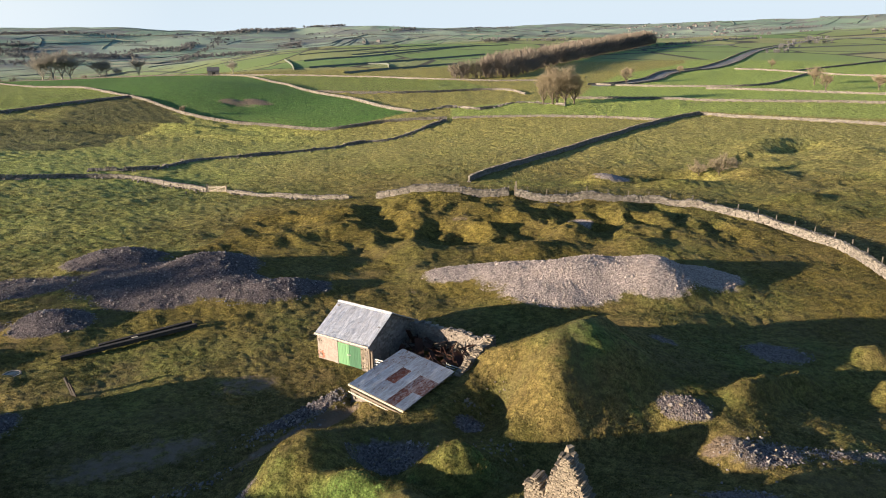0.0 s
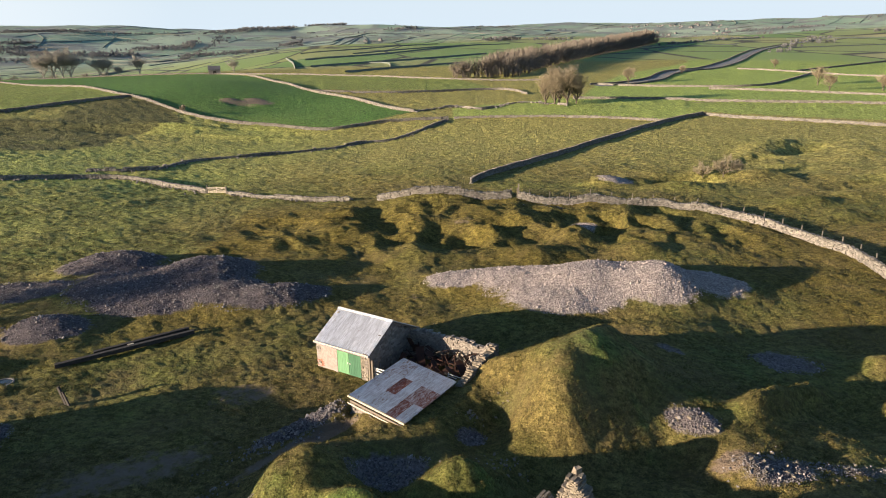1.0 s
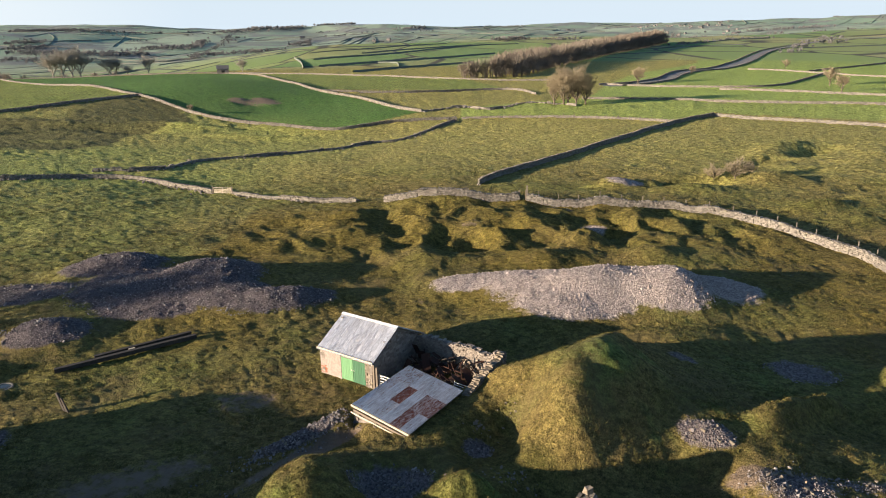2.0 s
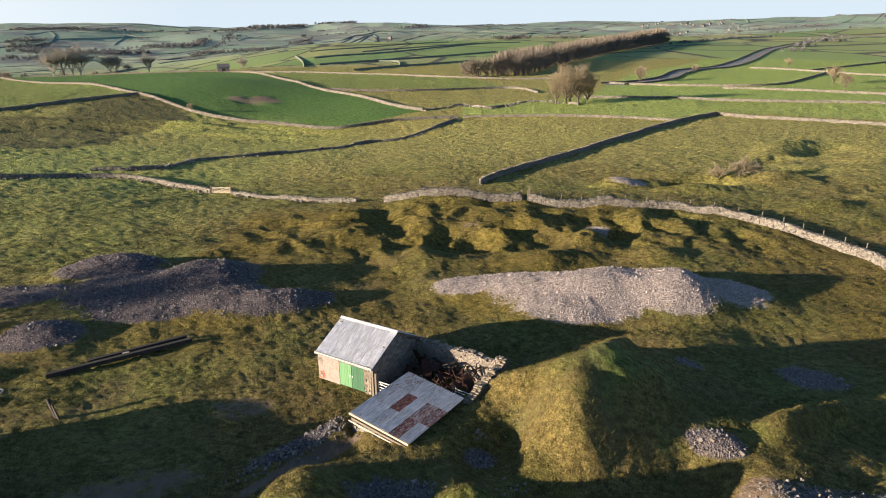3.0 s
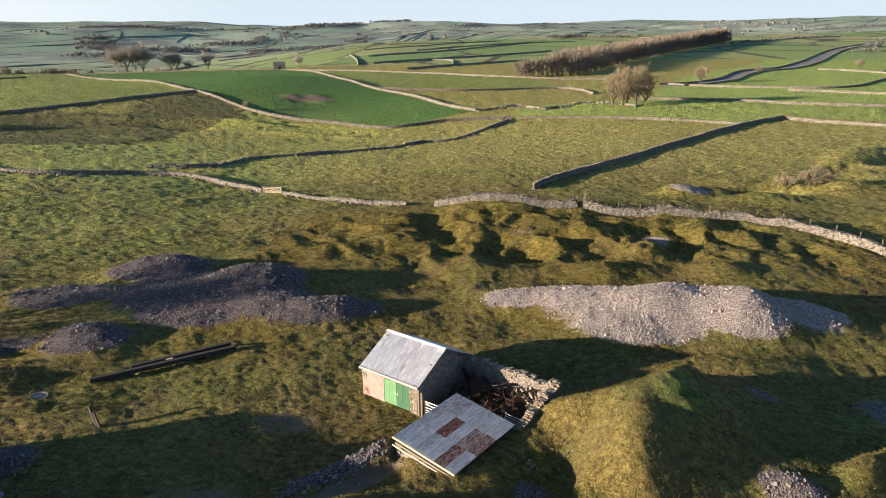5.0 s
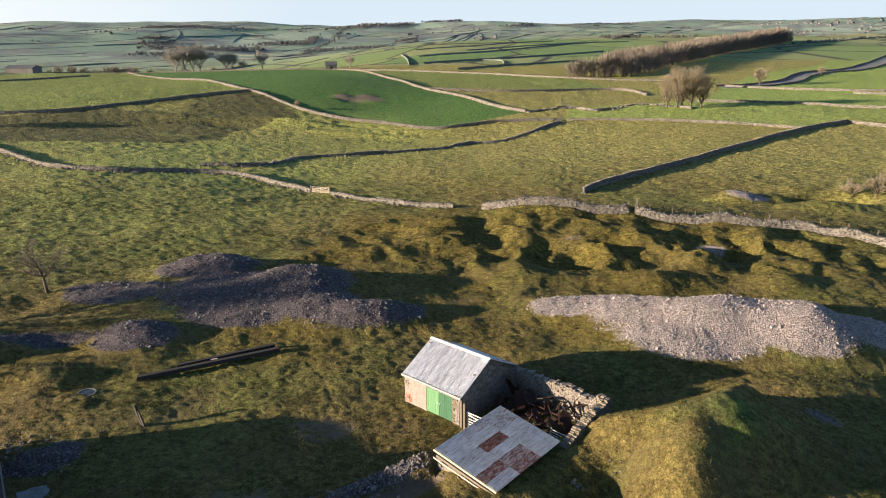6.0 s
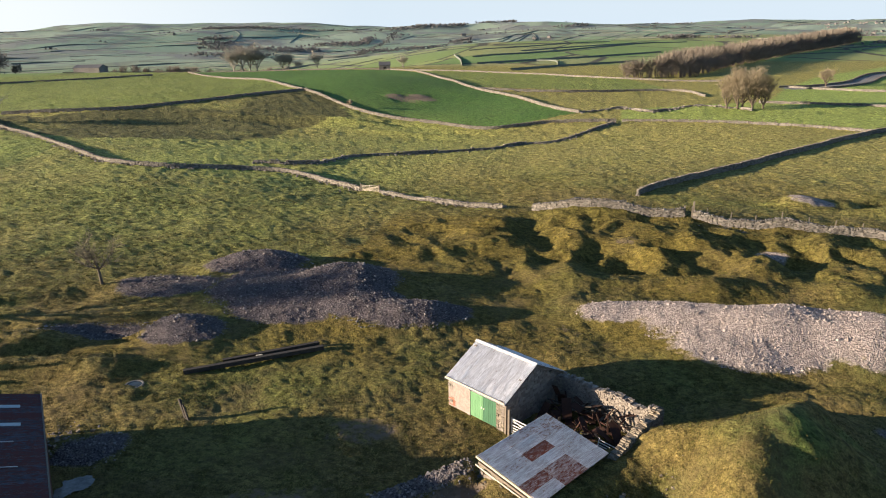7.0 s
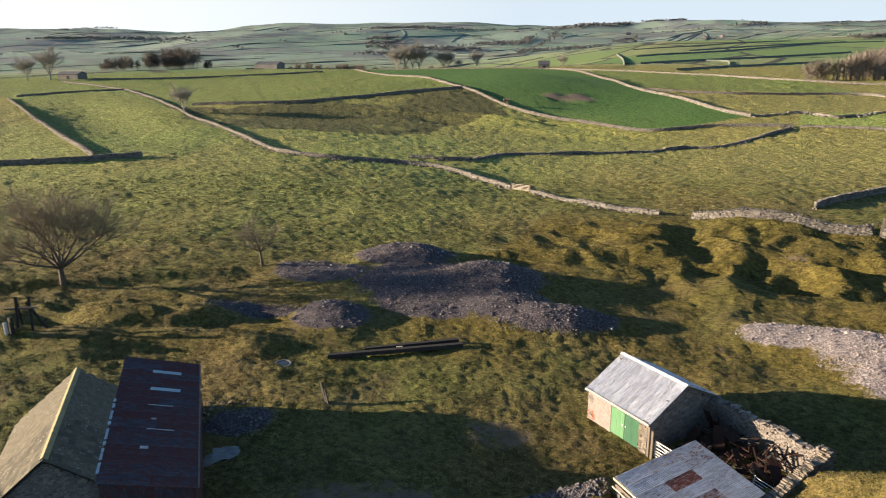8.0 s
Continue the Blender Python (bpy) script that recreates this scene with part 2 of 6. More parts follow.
def slate_material():
    """Old stone slates: grey-brown, mossy, with crusts of pale lichen."""
    m = Nodes("stone_slate", 0.92, spec=0.2)
    base = m.mix(m.each(), (0.075, 0.068, 0.056), (0.17, 0.148, 0.108))
    base = m.mix(m.ramp(m.noise(3.0, 5, rough=0.75), (0.35, 0.0), (0.7, 0.8)), base, (0.055, 0.056, 0.038))
    spots = m.math("MULTIPLY", m.ramp(m.voronoi(4.2), (0.10, 1.0), (0.2, 0.0)), m.ramp(m.noise(0.8, 3), (0.46, 0.0), (0.58, 1.0)))
    base = m.mix(spots, base, (0.46, 0.45, 0.42))
    m.bump(m.noise(9, 4, rough=0.7), 0.7, 0.05)
    return m.done(base)


SLATE = slate_material()
RIDGE = plain_material("ridge_stone", (0.22, 0.19, 0.09), (0.34, 0.30, 0.16), 3.0)
# near-black colour stands for the unlit insides behind windows and doorways
DARK_INSIDE = plain_material("dark_inside", (0.015, 0.014, 0.013), (0.03, 0.027, 0.025), 2.0)
RUST_SCRAP = plain_material("rusty_scrap", (0.018, 0.01, 0.008), (0.055, 0.022, 0.015), 5.0, 0.85)
BARK = plain_material("bark", (0.075, 0.06, 0.045), (0.15, 0.125, 0.095), 3.0, 0.9, 0.5)
TWIG = plain_material("bare_twigs", (0.19, 0.16, 0.11), (0.30, 0.25, 0.17), 2.0, 0.9)
WOOD_TWIG = plain_material("far_bare_twigs", (0.15, 0.128, 0.105), (0.235, 0.20, 0.165), 0.15, 0.95)
# crowns lifted to a flat grey: distance haze is in this colour
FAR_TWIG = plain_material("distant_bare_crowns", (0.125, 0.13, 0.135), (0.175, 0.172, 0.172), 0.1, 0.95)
RUBBER = plain_material("worn_rubber", (0.03, 0.03, 0.032), (0.06, 0.06, 0.062), 5.0, 0.8)
MORTAR = plain_material("pale_lime_mortar", (0.21, 0.18, 0.135), (0.32, 0.275, 0.21), 4.0, 0.95, 0.6)
WATER = Nodes("puddle_water", 0.06, 0.0, 0.5).done((0.03, 0.035, 0.035))
# pale tone puts the sky's reflection into the puddle's colour
PALE_SKY_WATER = plain_material("pale_sky_water", (0.10, 0.095, 0.09), (0.24, 0.235, 0.23), 1.5, 0.12, 0.02)
CREST_TWIG = plain_material("grey_bare_twigs", (0.25, 0.235, 0.20), (0.38, 0.35, 0.305), 0.3, 0.95)
# walls and hedges made faint by mixing haze into their colour
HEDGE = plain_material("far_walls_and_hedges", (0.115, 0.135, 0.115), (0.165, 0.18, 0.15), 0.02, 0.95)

# ---- mesh helpers ----


def mesh_object(name, verts, faces, material, parent=None, label="", shade=False):
    """One mesh object from arrays of corners and of faces with equally many corners."""
    verts, faces = np.asarray(verts, np.float32), np.asarray(faces, np.int32)
    me = bpy.data.meshes.new(name)
    me.vertices.add(len(verts))
    me.vertices.foreach_set("co", verts.ravel())
    k = faces.shape[1]
    me.loops.add(faces.size)
    me.loops.foreach_set("vertex_index", faces.ravel())
    me.polygons.add(len(faces))
    me.polygons.foreach_set("loop_start", np.arange(0, faces.size, k, dtype=np.int32))
    me.polygons.foreach_set("use_smooth", np.full(len(faces), shade))
    me.update(calc_edges=True)
    me.materials.append(material)
    ob = new(name, me)
    if parent:
        ob.parent = parent
        if parent.type == "EMPTY":
            ob.matrix_parent_inverse = parent.matrix_basis.inverted()
    return tagged(ob, label) if label else ob


class Geo:
    """Gathers quads and boxes into one mesh."""

    def __init__(self):
        self.v, self.f = [], []

    def quad(self, a, b, c, d):
        n = len(self.v)
        self.v += [tuple(a), tuple(b), tuple(c), tuple(d)]
        self.f.append((n, n + 1, n + 2, n + 3))
        return self

    def hexa(self, low, high):
        """A solid between two four-cornered rings, given counter-clockwise from above."""
        n = len(self.v)
        self.v += [tuple(p) for p in (*low, *high)]
        self.f += [(n + 3, n + 2, n + 1, n), (n + 4, n + 5, n + 6, n + 7)]
        self.f += [(n + i, n + (i + 1) % 4, n + 4 + (i + 1) % 4, n + 4 + i) for i in range(4)]
        return self

    def box(self, m, sx, sy, sz, ox=0.0, oy=0.0, oz=0.0):
        """A box of that size in the frame m, with its lowest corner's offset."""
        p = lambda x, y, z: m @ Vector((ox + x, oy + y, oz + z))
        return self.hexa([p(0, 0, 0), p(sx, 0, 0), p(sx, sy, 0), p(0, sy, 0)], [p(0, 0, sz), p(sx, 0, sz), p(sx, sy, sz), p(0, sy, sz)])

    def beam(self, a, b, w, h=None):
        """A squared bar from a to b."""
        a, b = Vector(a), Vector(b)
        q = (b - a).to_track_quat("X", "Z").to_matrix().to_4x4()
        h = h or w
        return self.box(Matrix.Translation(a) @ q, (b - a).length, w, h, 0, -w / 2, -h / 2)

    def tube(self, pts, radii, sides=6):
        """A tapered tube along points."""
        n0 = len(self.v)
        pts = [Vector(p) for p in pts]
        for i, p in enumerate(pts):
            way = (pts[min(i + 1, len(pts) - 1)] - pts[max(i - 1, 0)]).normalized()
            side = way.cross(Vector((0.3, 0.9, 0.2))).normalized()
            up = way.cross(side)
            for k in range(sides):
                a = 2 * math.pi * k / sides
                self.v.append(tuple(p + radii[i] * (math.cos(a) * side + math.sin(a) * up)))
        for i in range(len(pts) - 1):
            for k in range(sides):
                a, b = n0 + i * sides + k, n0 + i * sides + (k + 1) % sides
                self.f.append((a, b, b + sides, a + sides))
        return self

    def object(self, name, material, parent=None, label="", shade=False):
        return mesh_object(name, self.v, self.f, material, parent, label, shade)


CUBE = np.array([(-1, -1, -1), (1, -1, -1), (1, 1, -1), (-1, 1, -1), (-1, -1, 1), (1, -1, 1), (1, 1, 1), (-1, 1, 1)], float) / 2
CUBE_F = np.array([(3, 2, 1, 0), (4, 5, 6, 7), (0, 1, 5, 4), (1, 2, 6, 5), (2, 3, 7, 6), (3, 0, 4, 7)])


def stones(rng, at, size, yaw, jitter=0.16, tip=0.0):
    """Corners and faces of many rough blocks: their centres, sizes (n by 3) and turns."""
    at, size, yaw = np.asarray(at, float), np.asarray(size, float), np.asarray(yaw, float)
    n = len(at)
    v = CUBE[None] * (1 + 0 * at[:, :1, None])
    v = v + rng.uniform(-jitter, jitter, (n, 8, 3))
    v = v * size[:, None, :]
    if tip:
        ax, ay = rng.uniform(-tip, tip, n), rng.uniform(-tip, tip, n)
        y2 = v[..., 1] * np.cos(ax)[:, None] - v[..., 2] * np.sin(ax)[:, None]
        z2 = v[..., 1] * np.sin(ax)[:, None] + v[..., 2] * np.cos(ax)[:, None]
        v = np.stack([v[..., 0] * np.cos(ay)[:, None] + z2 * np.sin(ay)[:, None], y2, z2 * np.cos(ay)[:, None] - v[..., 0] * np.sin(ay)[:, None]], -1)
    c, s = np.cos(yaw)[:, None], np.sin(yaw)[:, None]
    v = np.stack([c * v[..., 0] - s * v[..., 1], s * v[..., 0] + c * v[..., 1], v[..., 2]], -1) + at[:, None, :]
    f = CUBE_F[None] + 8 * np.arange(n)[:, None, None]
    return v.reshape(-1, 3), f.reshape(-1, 4)


def empty(name, x, y, z, label, category, group=""):
    ob = new(name)
    ob.location = (x, y, z)
    ob.empty_display_size = 0.3
    return tagged(ob, label, category, group)

# ---- shape of the ground ----


def smooth(x, a, b):
    s = np.clip((np.asarray(x, float) - a) / (b - a), 0.0, 1.0)
    return s * s * (3 - 2 * s)


def lattice(ix, iy, seed):
    n = (ix.astype(np.int64) * 374761393 + iy.astype(np.int64) * 668265263 + seed * 974711) & 0xFFFFFFFF
    n = ((n ^ (n >> 13)) * 1274126177) & 0xFFFFFFFF
    n = ((n ^ (n >> 15)) * 2246822519) & 0xFFFFFFFF
    return ((n ^ (n >> 16)) & 0xFFFFFF) / float(0xFFFFFF)


def value_noise(x, y, seed=0):
    """Smooth noise from -1 to 1 with a period of about one unit."""
    x, y = np.asarray(x, float), np.asarray(y, float)
    ix, iy = np.floor(x), np.floor(y)
    fx, fy = x - ix, y - iy
    fx, fy = fx * fx * (3 - 2 * fx), fy * fy * (3 - 2 * fy)
    a, b = lattice(ix, iy, seed), lattice(ix + 1, iy, seed)
    c, d = lattice(ix, iy + 1, seed), lattice(ix + 1, iy + 1, seed)
    return 2 * ((a * (1 - fx) + b * fx) * (1 - fy) + (c * (1 - fx) + d * fx) * fy) - 1


def fbm(x, y, size, octaves=4, seed=0):
    out, amp, total = 0.0, 1.0, 0.0
    for n in range(octaves):
        c, s = math.cos(0.7 * n), math.sin(0.7 * n)
        out = out + amp * value_noise((c * x - s * y) / size * 2**n, (s * x + c * y) / size * 2**n, seed + 17 * n)
        total, amp = total + amp, amp * 0.5
    return out / total


def hump(x, y, cx, cy, sx, sy, turn=0.0, power=1.0):
    """A rounded hill of height 1 with half-widths sx and sy, turned by degrees."""
    c, s = math.cos(radians(turn)), math.sin(radians(turn))
    u, v = (c * (x - cx) + s * (y - cy)) / sx, (-s * (x - cx) + c * (y - cy)) / sy
    return np.exp(-((u * u + v * v) ** power))


def pyramid(x, y, cx, cy, high, faces, blunt=0.45):
    """A heap with straight faces, each given by the way it looks and its slope, with worn edges."""
    steep = 0.0
    for ax, ay, fall in faces:
        n = math.hypot(ax, ay)
        steep = steep + np.exp(np.minimum(((x - cx) * ax + (y - cy) * ay) / n * fall / blunt, 60.0))
    k = high - blunt * np.log(steep)
    return 0.5 * (k + np.sqrt(k * k + 0.12)) - 0.03


# x, y, height, half-widths, turn: grassed mounds and hollows of the old workings
MOUNDS = [
    (-20, 89.5, 0.68, 4.5, 3.2, 20), (-15.5, 97, 0.88, 4.4, 3.4, 0), (-12.5, 103, 0.75, 2.6, 2.4, 0), (-8.5, 99, -0.54, 3.0, 4.0, 0),
    (0, 108, 0.82, 5.0, 2.2, 0), (-2.5, 96, 1.02, 2.6, 2.6, 0), (5.5, 99, 0.82, 3.2, 2.4, 0), (-2, 84.5, 0.95, 4.6, 3.4, 10),
    (4.5, 89, -0.75, 2.6, 4.0, 0), (7, 93, 0.68, 2.4, 2.0, 0), (13, 98, 1.02, 3.2, 2.6, 0), (12, 83.5, 1.02, 4.2, 2.6, 0),
    (18.5, 90.5, 1.16, 3.6, 2.8, 10), (23.5, 94, -0.95, 3.0, 3.2, 0), (28, 100, 1.02, 2.6, 2.4, 0), (26.5, 84, 0.82, 3.2, 2.2, 0),
    (25, 106, 0.68, 3.4, 1.8, 0), (-6.5, 91, -0.27, 2.4, 2.6, 0), (-25, 92, 0.61, 4.5, 2.4, 30), (-30, 88, 0.48, 4.0, 2.2, 30),
    (14, 90, -0.54, 2.0, 2.0, 0), (20, 100, -0.61, 3.0, 2.0, 0), (0, 76, 0.5, 4.0, 3.0, 0), (6, 62, 0.5, 5.0, 3.0, 0),
    # right of the cone: small tussocky mounds
    (23.0, 44.6, 1.5, 1.6, 1.0, 25), (25.6, 46.4, 1.6, 2.0, 1.1, 30), (28.8, 48.2, 1.2, 1.9, 1.0, 25), (38, 53, 1.2, 2.2, 1.6, 0), (14.2, 42.6, -1.0, 3.4, 3.0, 0), (8.9, 43.6, 0.5, 1.6, 2.4, 10),
    (22, 59.5, 0.9, 6.0, 2.4, 8), (36.5, 47.5, 0.8, 2.2, 1.6, 0), (18.0, 42.6, 0.4, 1.4, 1.0, 0), (19.4, 37.6, 0.8, 1.6, 1.2, 0), (17.2, 35.0, -1.2, 4.0, 3.0, 0),
    # foreground
    (-8.4, 35.8, 3.3, 3.0, 3.4, 25), (-4.6, 32.6, 1.9, 1.8, 1.8, 0), (1.2, 34.8, 2.0, 1.7, 1.5, 0), (-1.8, 31.0, 1.5, 2.2, 1.8, 0), (-2.4, 37.2, -0.7, 2.6, 1.6, 0), (5.5, 37.5, -0.6, 3.0, 2.0, 0),
    (-14, 31, 1.6, 4.0, 3.0, 20), (5.0, 31.0, 1.0, 2.0, 2.0, 0),
    # the first two are unseen, added below the view to cast shade
    (-6.5, 27.2, 3.2, 6.5, 1.9, 18), (3.0, 29.0, 1.4, 3.0, 1.6, 18), (31.5, 46.2, -1.0, 5.0, 2.6, 10), (16.0, 39.8, -1.0, 3.2, 2.0, 10),
    # the bank below the trees
    (-58, 55, 0.9, 6.5, 3.0, 30), (-51, 58, 0.8, 5.0, 2.4, 20), (-47, 53, 0.5, 5.5, 1.8, 15), (-56, 49, 0.6, 6.0, 2.0, 20),
    (-63, 51, -1.2, 3.2, 2.6, 0), (-45, 62, -0.9, 5.0, 3.0, 15), (-41, 54.5, 0.5, 3.5, 1.6, 10), (-66, 46, 1.2, 6.0, 2.4, 20),
    # hollows and ridges beyond the wall
    (47.5, 129.0, -4.8, 6.5, 3.6, 10), (38.5, 127.0, 1.3, 4.0, 2.4, 10), (-31.6, 40.6, -0.35, 1.7, 2.2, 0), (43, 121, 1.0, 6.0, 2.6, 10), (31, 124.5, 1.8, 4.0, 2.4, 0), (60, 128, 1.4, 6.0, 3.0, 10),
    (86, 160, -1.9, 9.0, 2.4, 35), (79, 164, 1.4, 9.0, 3.0, 35), (70, 150, -2.0, 6.0, 2.4, 30), (96, 150, 1.0, 9.0, 3.0, 20),
    (60, 108, 1.0, 7.0, 2.0, 20), (75, 120, -1.0, 8.0, 2.4, 20), (90, 130, 1.0, 8.0, 3.0, 30), (66, 98, -0.8, 7.0, 2.0, 20),
    # low broken banks in the far pastures
    (-60, 218, 1.0, 20, 2.5, -4), (-85, 232, 1.2, 16, 2.5, -6), (-58, 232, -0.8, 22, 2.0, -4), (-100, 224, -1.5, 16, 5.0, -6),
    (-40, 226, 0.7, 14, 2.0, 0), (-125, 230, 0.8, 20, 3.0, 0),
    (-82, 286, 0.5, 4, 3.0, 0), (-73, 291, 0.45, 4, 3.0, 0), (-68, 281, 0.4, 4, 3.0, 0), (-76, 280, -0.6, 5, 3.0, 0),
    (-212, 179, -1.8, 70, 12, -30), (-150, 205, -1.6, 40, 14, 20),
    # sunk ground below the cone and beside the lean-to
    (3.4, 42.0, -1.5, 2.0, 3.2, -30), (8.6, 38.2, -1.5, 4.6, 2.6, 8), (14.0, 38.4, -1.9, 4.6, 3.2, 0), (11.0, 34.4, -1.6, 4.6, 2.8, 0), (5.2, 44.6, -0.7, 1.2, 1.8, -30),
]
# heaps of stony spoil
HEAPS = [
    (18.0, 70.6, 3.7, 9.0, 5.6, -6), (23.0, 69.2, 3.9, 5.4, 5.0, -20), (10.5, 73.0, 2.2, 6.8, 4.0, -12), (14.0, 67.4, 2.0, 7.0, 4.4, 4), (28.5, 70.5, 1.9, 5.6, 3.8, -8),
    (3.5, 74.2, 0.7, 4.6, 2.4, 5),
    (-38.8, 80.6, 2.5, 6.4, 4.0, 12), (-26.0, 76.4, 3.2, 6.0, 5.0, 8), (-17.0, 69.8, 1.9, 6.4, 3.0, 14), (-32.0, 74.0, 1.7, 9.0, 5.6, 0), (-22.5, 71.0, 1.8, 5.0, 3.6, 10),
    (-37.3, 62.4, 1.8, 4.2, 3.2, 0), (-46.0, 73.0, 0.7, 6.0, 3.0, 10), (-30.0, 68.6, 0.8, 6.0, 3.0, 0),
]


def ground_z(x, y):
    x, y = np.asarray(x, float), np.asarray(y, float)
    d = np.hypot(x, y)
    z = -4.5 * hump(x, y, -45, 208, 80, 48) + 4.5 * hump(x, y, -165, 300, 95, 95) - 1.4 * hump(x, y, -43, 140, 35, 25)
    z = z + 3.2 * hump(x, y, -118, 350, 42, 70, 25) - 1.5 * hump(x, y, -62, 275, 26, 26) + 0.8 * hump(x, y, -130, 142, 50, 40) - 0.45 * hump(x, y, -95, 140, 34, 16) + 2.0 * hump(x, y, 5, 108, 26, 10)
    # rise to the foreground, right of the yard
    u, v = (x + 5.4) * 0.835 - (y - 51.7) * 0.55, (x + 5.4) * 0.55 + (y - 51.7) * 0.835
    up = np.maximum(smooth(v, -5.4, -6.8) * smooth(u, 3.3, 4.0) * smooth(u, 9.5, 8.0), smooth(y, 41.5, 38.0) * smooth(x, -4, -1))
    side, run = (x + 6.7) * 0.424 - (y - 44.7) * 0.906, -(x + 6.7) * 0.906 - (y - 44.7) * 0.424
    up = np.maximum(up * (run < 1), smooth(side, -0.1, 0.5) * smooth(run, 8.5, 0.5))
    track = smooth(side, 0.2, 0.8) * smooth(side, 4.4, 3.0) * smooth(run, -1.5, 0.5) * smooth(run, 9.5, 7.0)
    z = z + (1.9 - 0.85 * track) * up * smooth(y, -20, 10) * smooth(x, 26, 12)
    crest = np.clip(2.45 - 0.30 * np.maximum(run, 0.0), 0.0, 3.0) * smooth(run, -0.7, -0.1)
    tipped = crest * np.where(side < 0, smooth(side, -1.1, 0.1), smooth(side, 2.6, 0.1))
    z = np.where(tipped > 0.01, np.maximum(z, tipped), z)
    z = z + 0.9 * smooth(x, 5, 13) * smooth(x, 60, 25) * smooth(y, 66, 50)
    # terrace of the pasture above the workings on the left
    z = z + 0.9 * smooth(y - 0.72 * (x + 60) - 66, -1.5, 1.5) * smooth(x, -28, -78) * smooth(y, 190, 110)
    z = z - 1.35 * smooth(x, 13, 36) * smooth(x, 70, 45) * smooth(y, 66, 56)
    # high ground behind the yard, out of view, added to shade the foreground
    z = z + 11.0 * hump(x, y, -60, 6, 33, 17.5, 0, 3.0)
    # valley and far hills
    left = smooth(x / np.maximum(d, 1.0), 0.16, -0.10)
    brink = smooth(x / np.maximum(d, 1.0), -0.13, -0.46)
    ahead = smooth(y, -200, 200)
    fall_near = smooth(d - 110 * smooth(-x / np.maximum(d, 1.0), 0.45, 0.75), 540, 900)
    z = z - 34.0 * brink * fall_near * ahead - (34.0 * (left - brink) + 6.0 * (1 - left)) * smooth(d, 1250, 1600) * ahead
    z = z + (84.0 * left + 44.0 * (1 - left)) * smooth(d, 860, 3300) ** 1.1
    z = z + fbm(x, y, 700, 4, 5) * 40.0 * smooth(d, 900, 2600)
    # skyline of the far hills
    for cx, cy, h, w in ((-1174, 2705, -12, 260), (-796, 2840, 9, 200), (-300, 2930, 17, 260), (87, 2950, 12, 220), (-2461, 1640, 9, 240), (-2246, 1923, 22, 260), (-1620, 2476, -13, 320), (-1250, 2690, -10, 200)):
        z = z + h * hump(x, y, cx, cy, w, w)
    z = z - 90.0 * smooth(d, 3500, 4800)
    near = smooth(d, 260, 110)
    for cx, cy, h, sx, sy, turn in MOUNDS:
        z = z + h * hump(x, y, cx, cy, sx, sy, turn, 1.2)
    # the grassed cone: a nose points to the yard's mouth between a sunlit and a shaded face
    worn = 1 + 0.10 * fbm(x, y, 5.0, 3, 62)
    wob = x + 0.5 * fbm(x, y, 3.0, 2, 63)
    # its top is a short ridge
    reach = np.clip(((wob - 9.3) * 2.4 + (y - 46.6) * 1.0) / 6.76, 0, 1)
    z = z + worn * pyramid(wob - 2.4 * reach, y - 1.0 * reach, 9.3, 46.6, 3.7, ((-0.90, -0.44, 0.74), (-0.62, -0.78, 0.56), (0.76, -0.65, 0.74), (0.92, 0.38, 0.62), (-0.25, 0.97, 0.70)), 0.35)
    z = z + 0.22 * hump(x, y, 10, 46, 7, 6, 0, 2.0) * fbm(x, y, 2.0, 3, 60) + 0.8 * hump(x, y, 14.0, 52.2, 2.6, 2.4, 40)
    heap = 0.0 * x
    for cx, cy, h, sx, sy, turn in HEAPS:
        heap = heap + np.exp(h * hump(x, y, cx, cy, sx, sy, turn, 1.3) / 0.5) - 1
    heap = 0.44 * np.log1p(heap)
    # tipped waste: gullies and small tips on the heaps
    z = z + heap * (1 + 0.09 * fbm(x, y, 5.0, 2, 64) - 0.05 * np.abs(fbm(x, y, 2.6, 2, 65)))
    # broken ground of the old workings, and of the rough pasture beyond the wall
    wx, wy = x + 1.5 * fbm(x, y, 7, 2, 51), y + 1.5 * fbm(x, y, 7, 2, 52)
    pits = hump(x, y, 3, 96, 32, 13, 0, 2.0) + 0.55 * hump(x, y, 33, 94, 14, 12, 0, 2.0)
    z = z + pits * (1.25 * (0.42 - np.abs(fbm(wx, wy, 10, 2, 53))) + 1.5 * (0.30 - np.abs(fbm(wx, wy, 5.0, 2, 66))) + 0.42 * fbm(x, y, 2.2, 3, 54))
    z = z + hump(x, y, 78, 132, 48, 40, 20, 2.0) * (0.9 * (0.35 - np.abs(fbm(wx, wy, 17, 3, 55))) + 0.25 * fbm(x, y, 5.0, 2, 56))
    # long low banks below the trees
    ux, uy = 0.30 * (0.94 * wx + 0.34 * wy), 0.94 * wy - 0.34 * wx
    z = z + hump(x, y, -54, 54, 24, 10, 22, 2.0) * (1.7 * (0.32 - np.abs(fbm(ux, uy, 4.2, 3, 57))))
    z = z + hump(x, y, 24, 42, 16, 9, 0, 2.0) * (0.3 * fbm(x, y, 4.5, 3, 58)) + hump(x, y, -2, 34, 12, 5, 0, 2.0) * (0.8 * fbm(x, y, 3.2, 3, 59) - 0.2)
    rough = smooth(d, 150, 60)
    work = smooth(fbm(x, y, 40, 2, 3), -0.6, 0.3) * smooth(y, 125, 100)
    yard = 1 - hump(x, y, -5, 49, 12, 9, 0, 2)
    z = z + near * (0.35 * fbm(x, y, 9, 3, 11)) * yard + rough * yard * (0.15 * fbm(x, y, 2.2, 3, 23)) * (0.4 + work)
    z = z + 0.7 * smooth(d, 90, 200) * fbm(x, y, 45, 3, 31) * smooth(d, 700, 400)
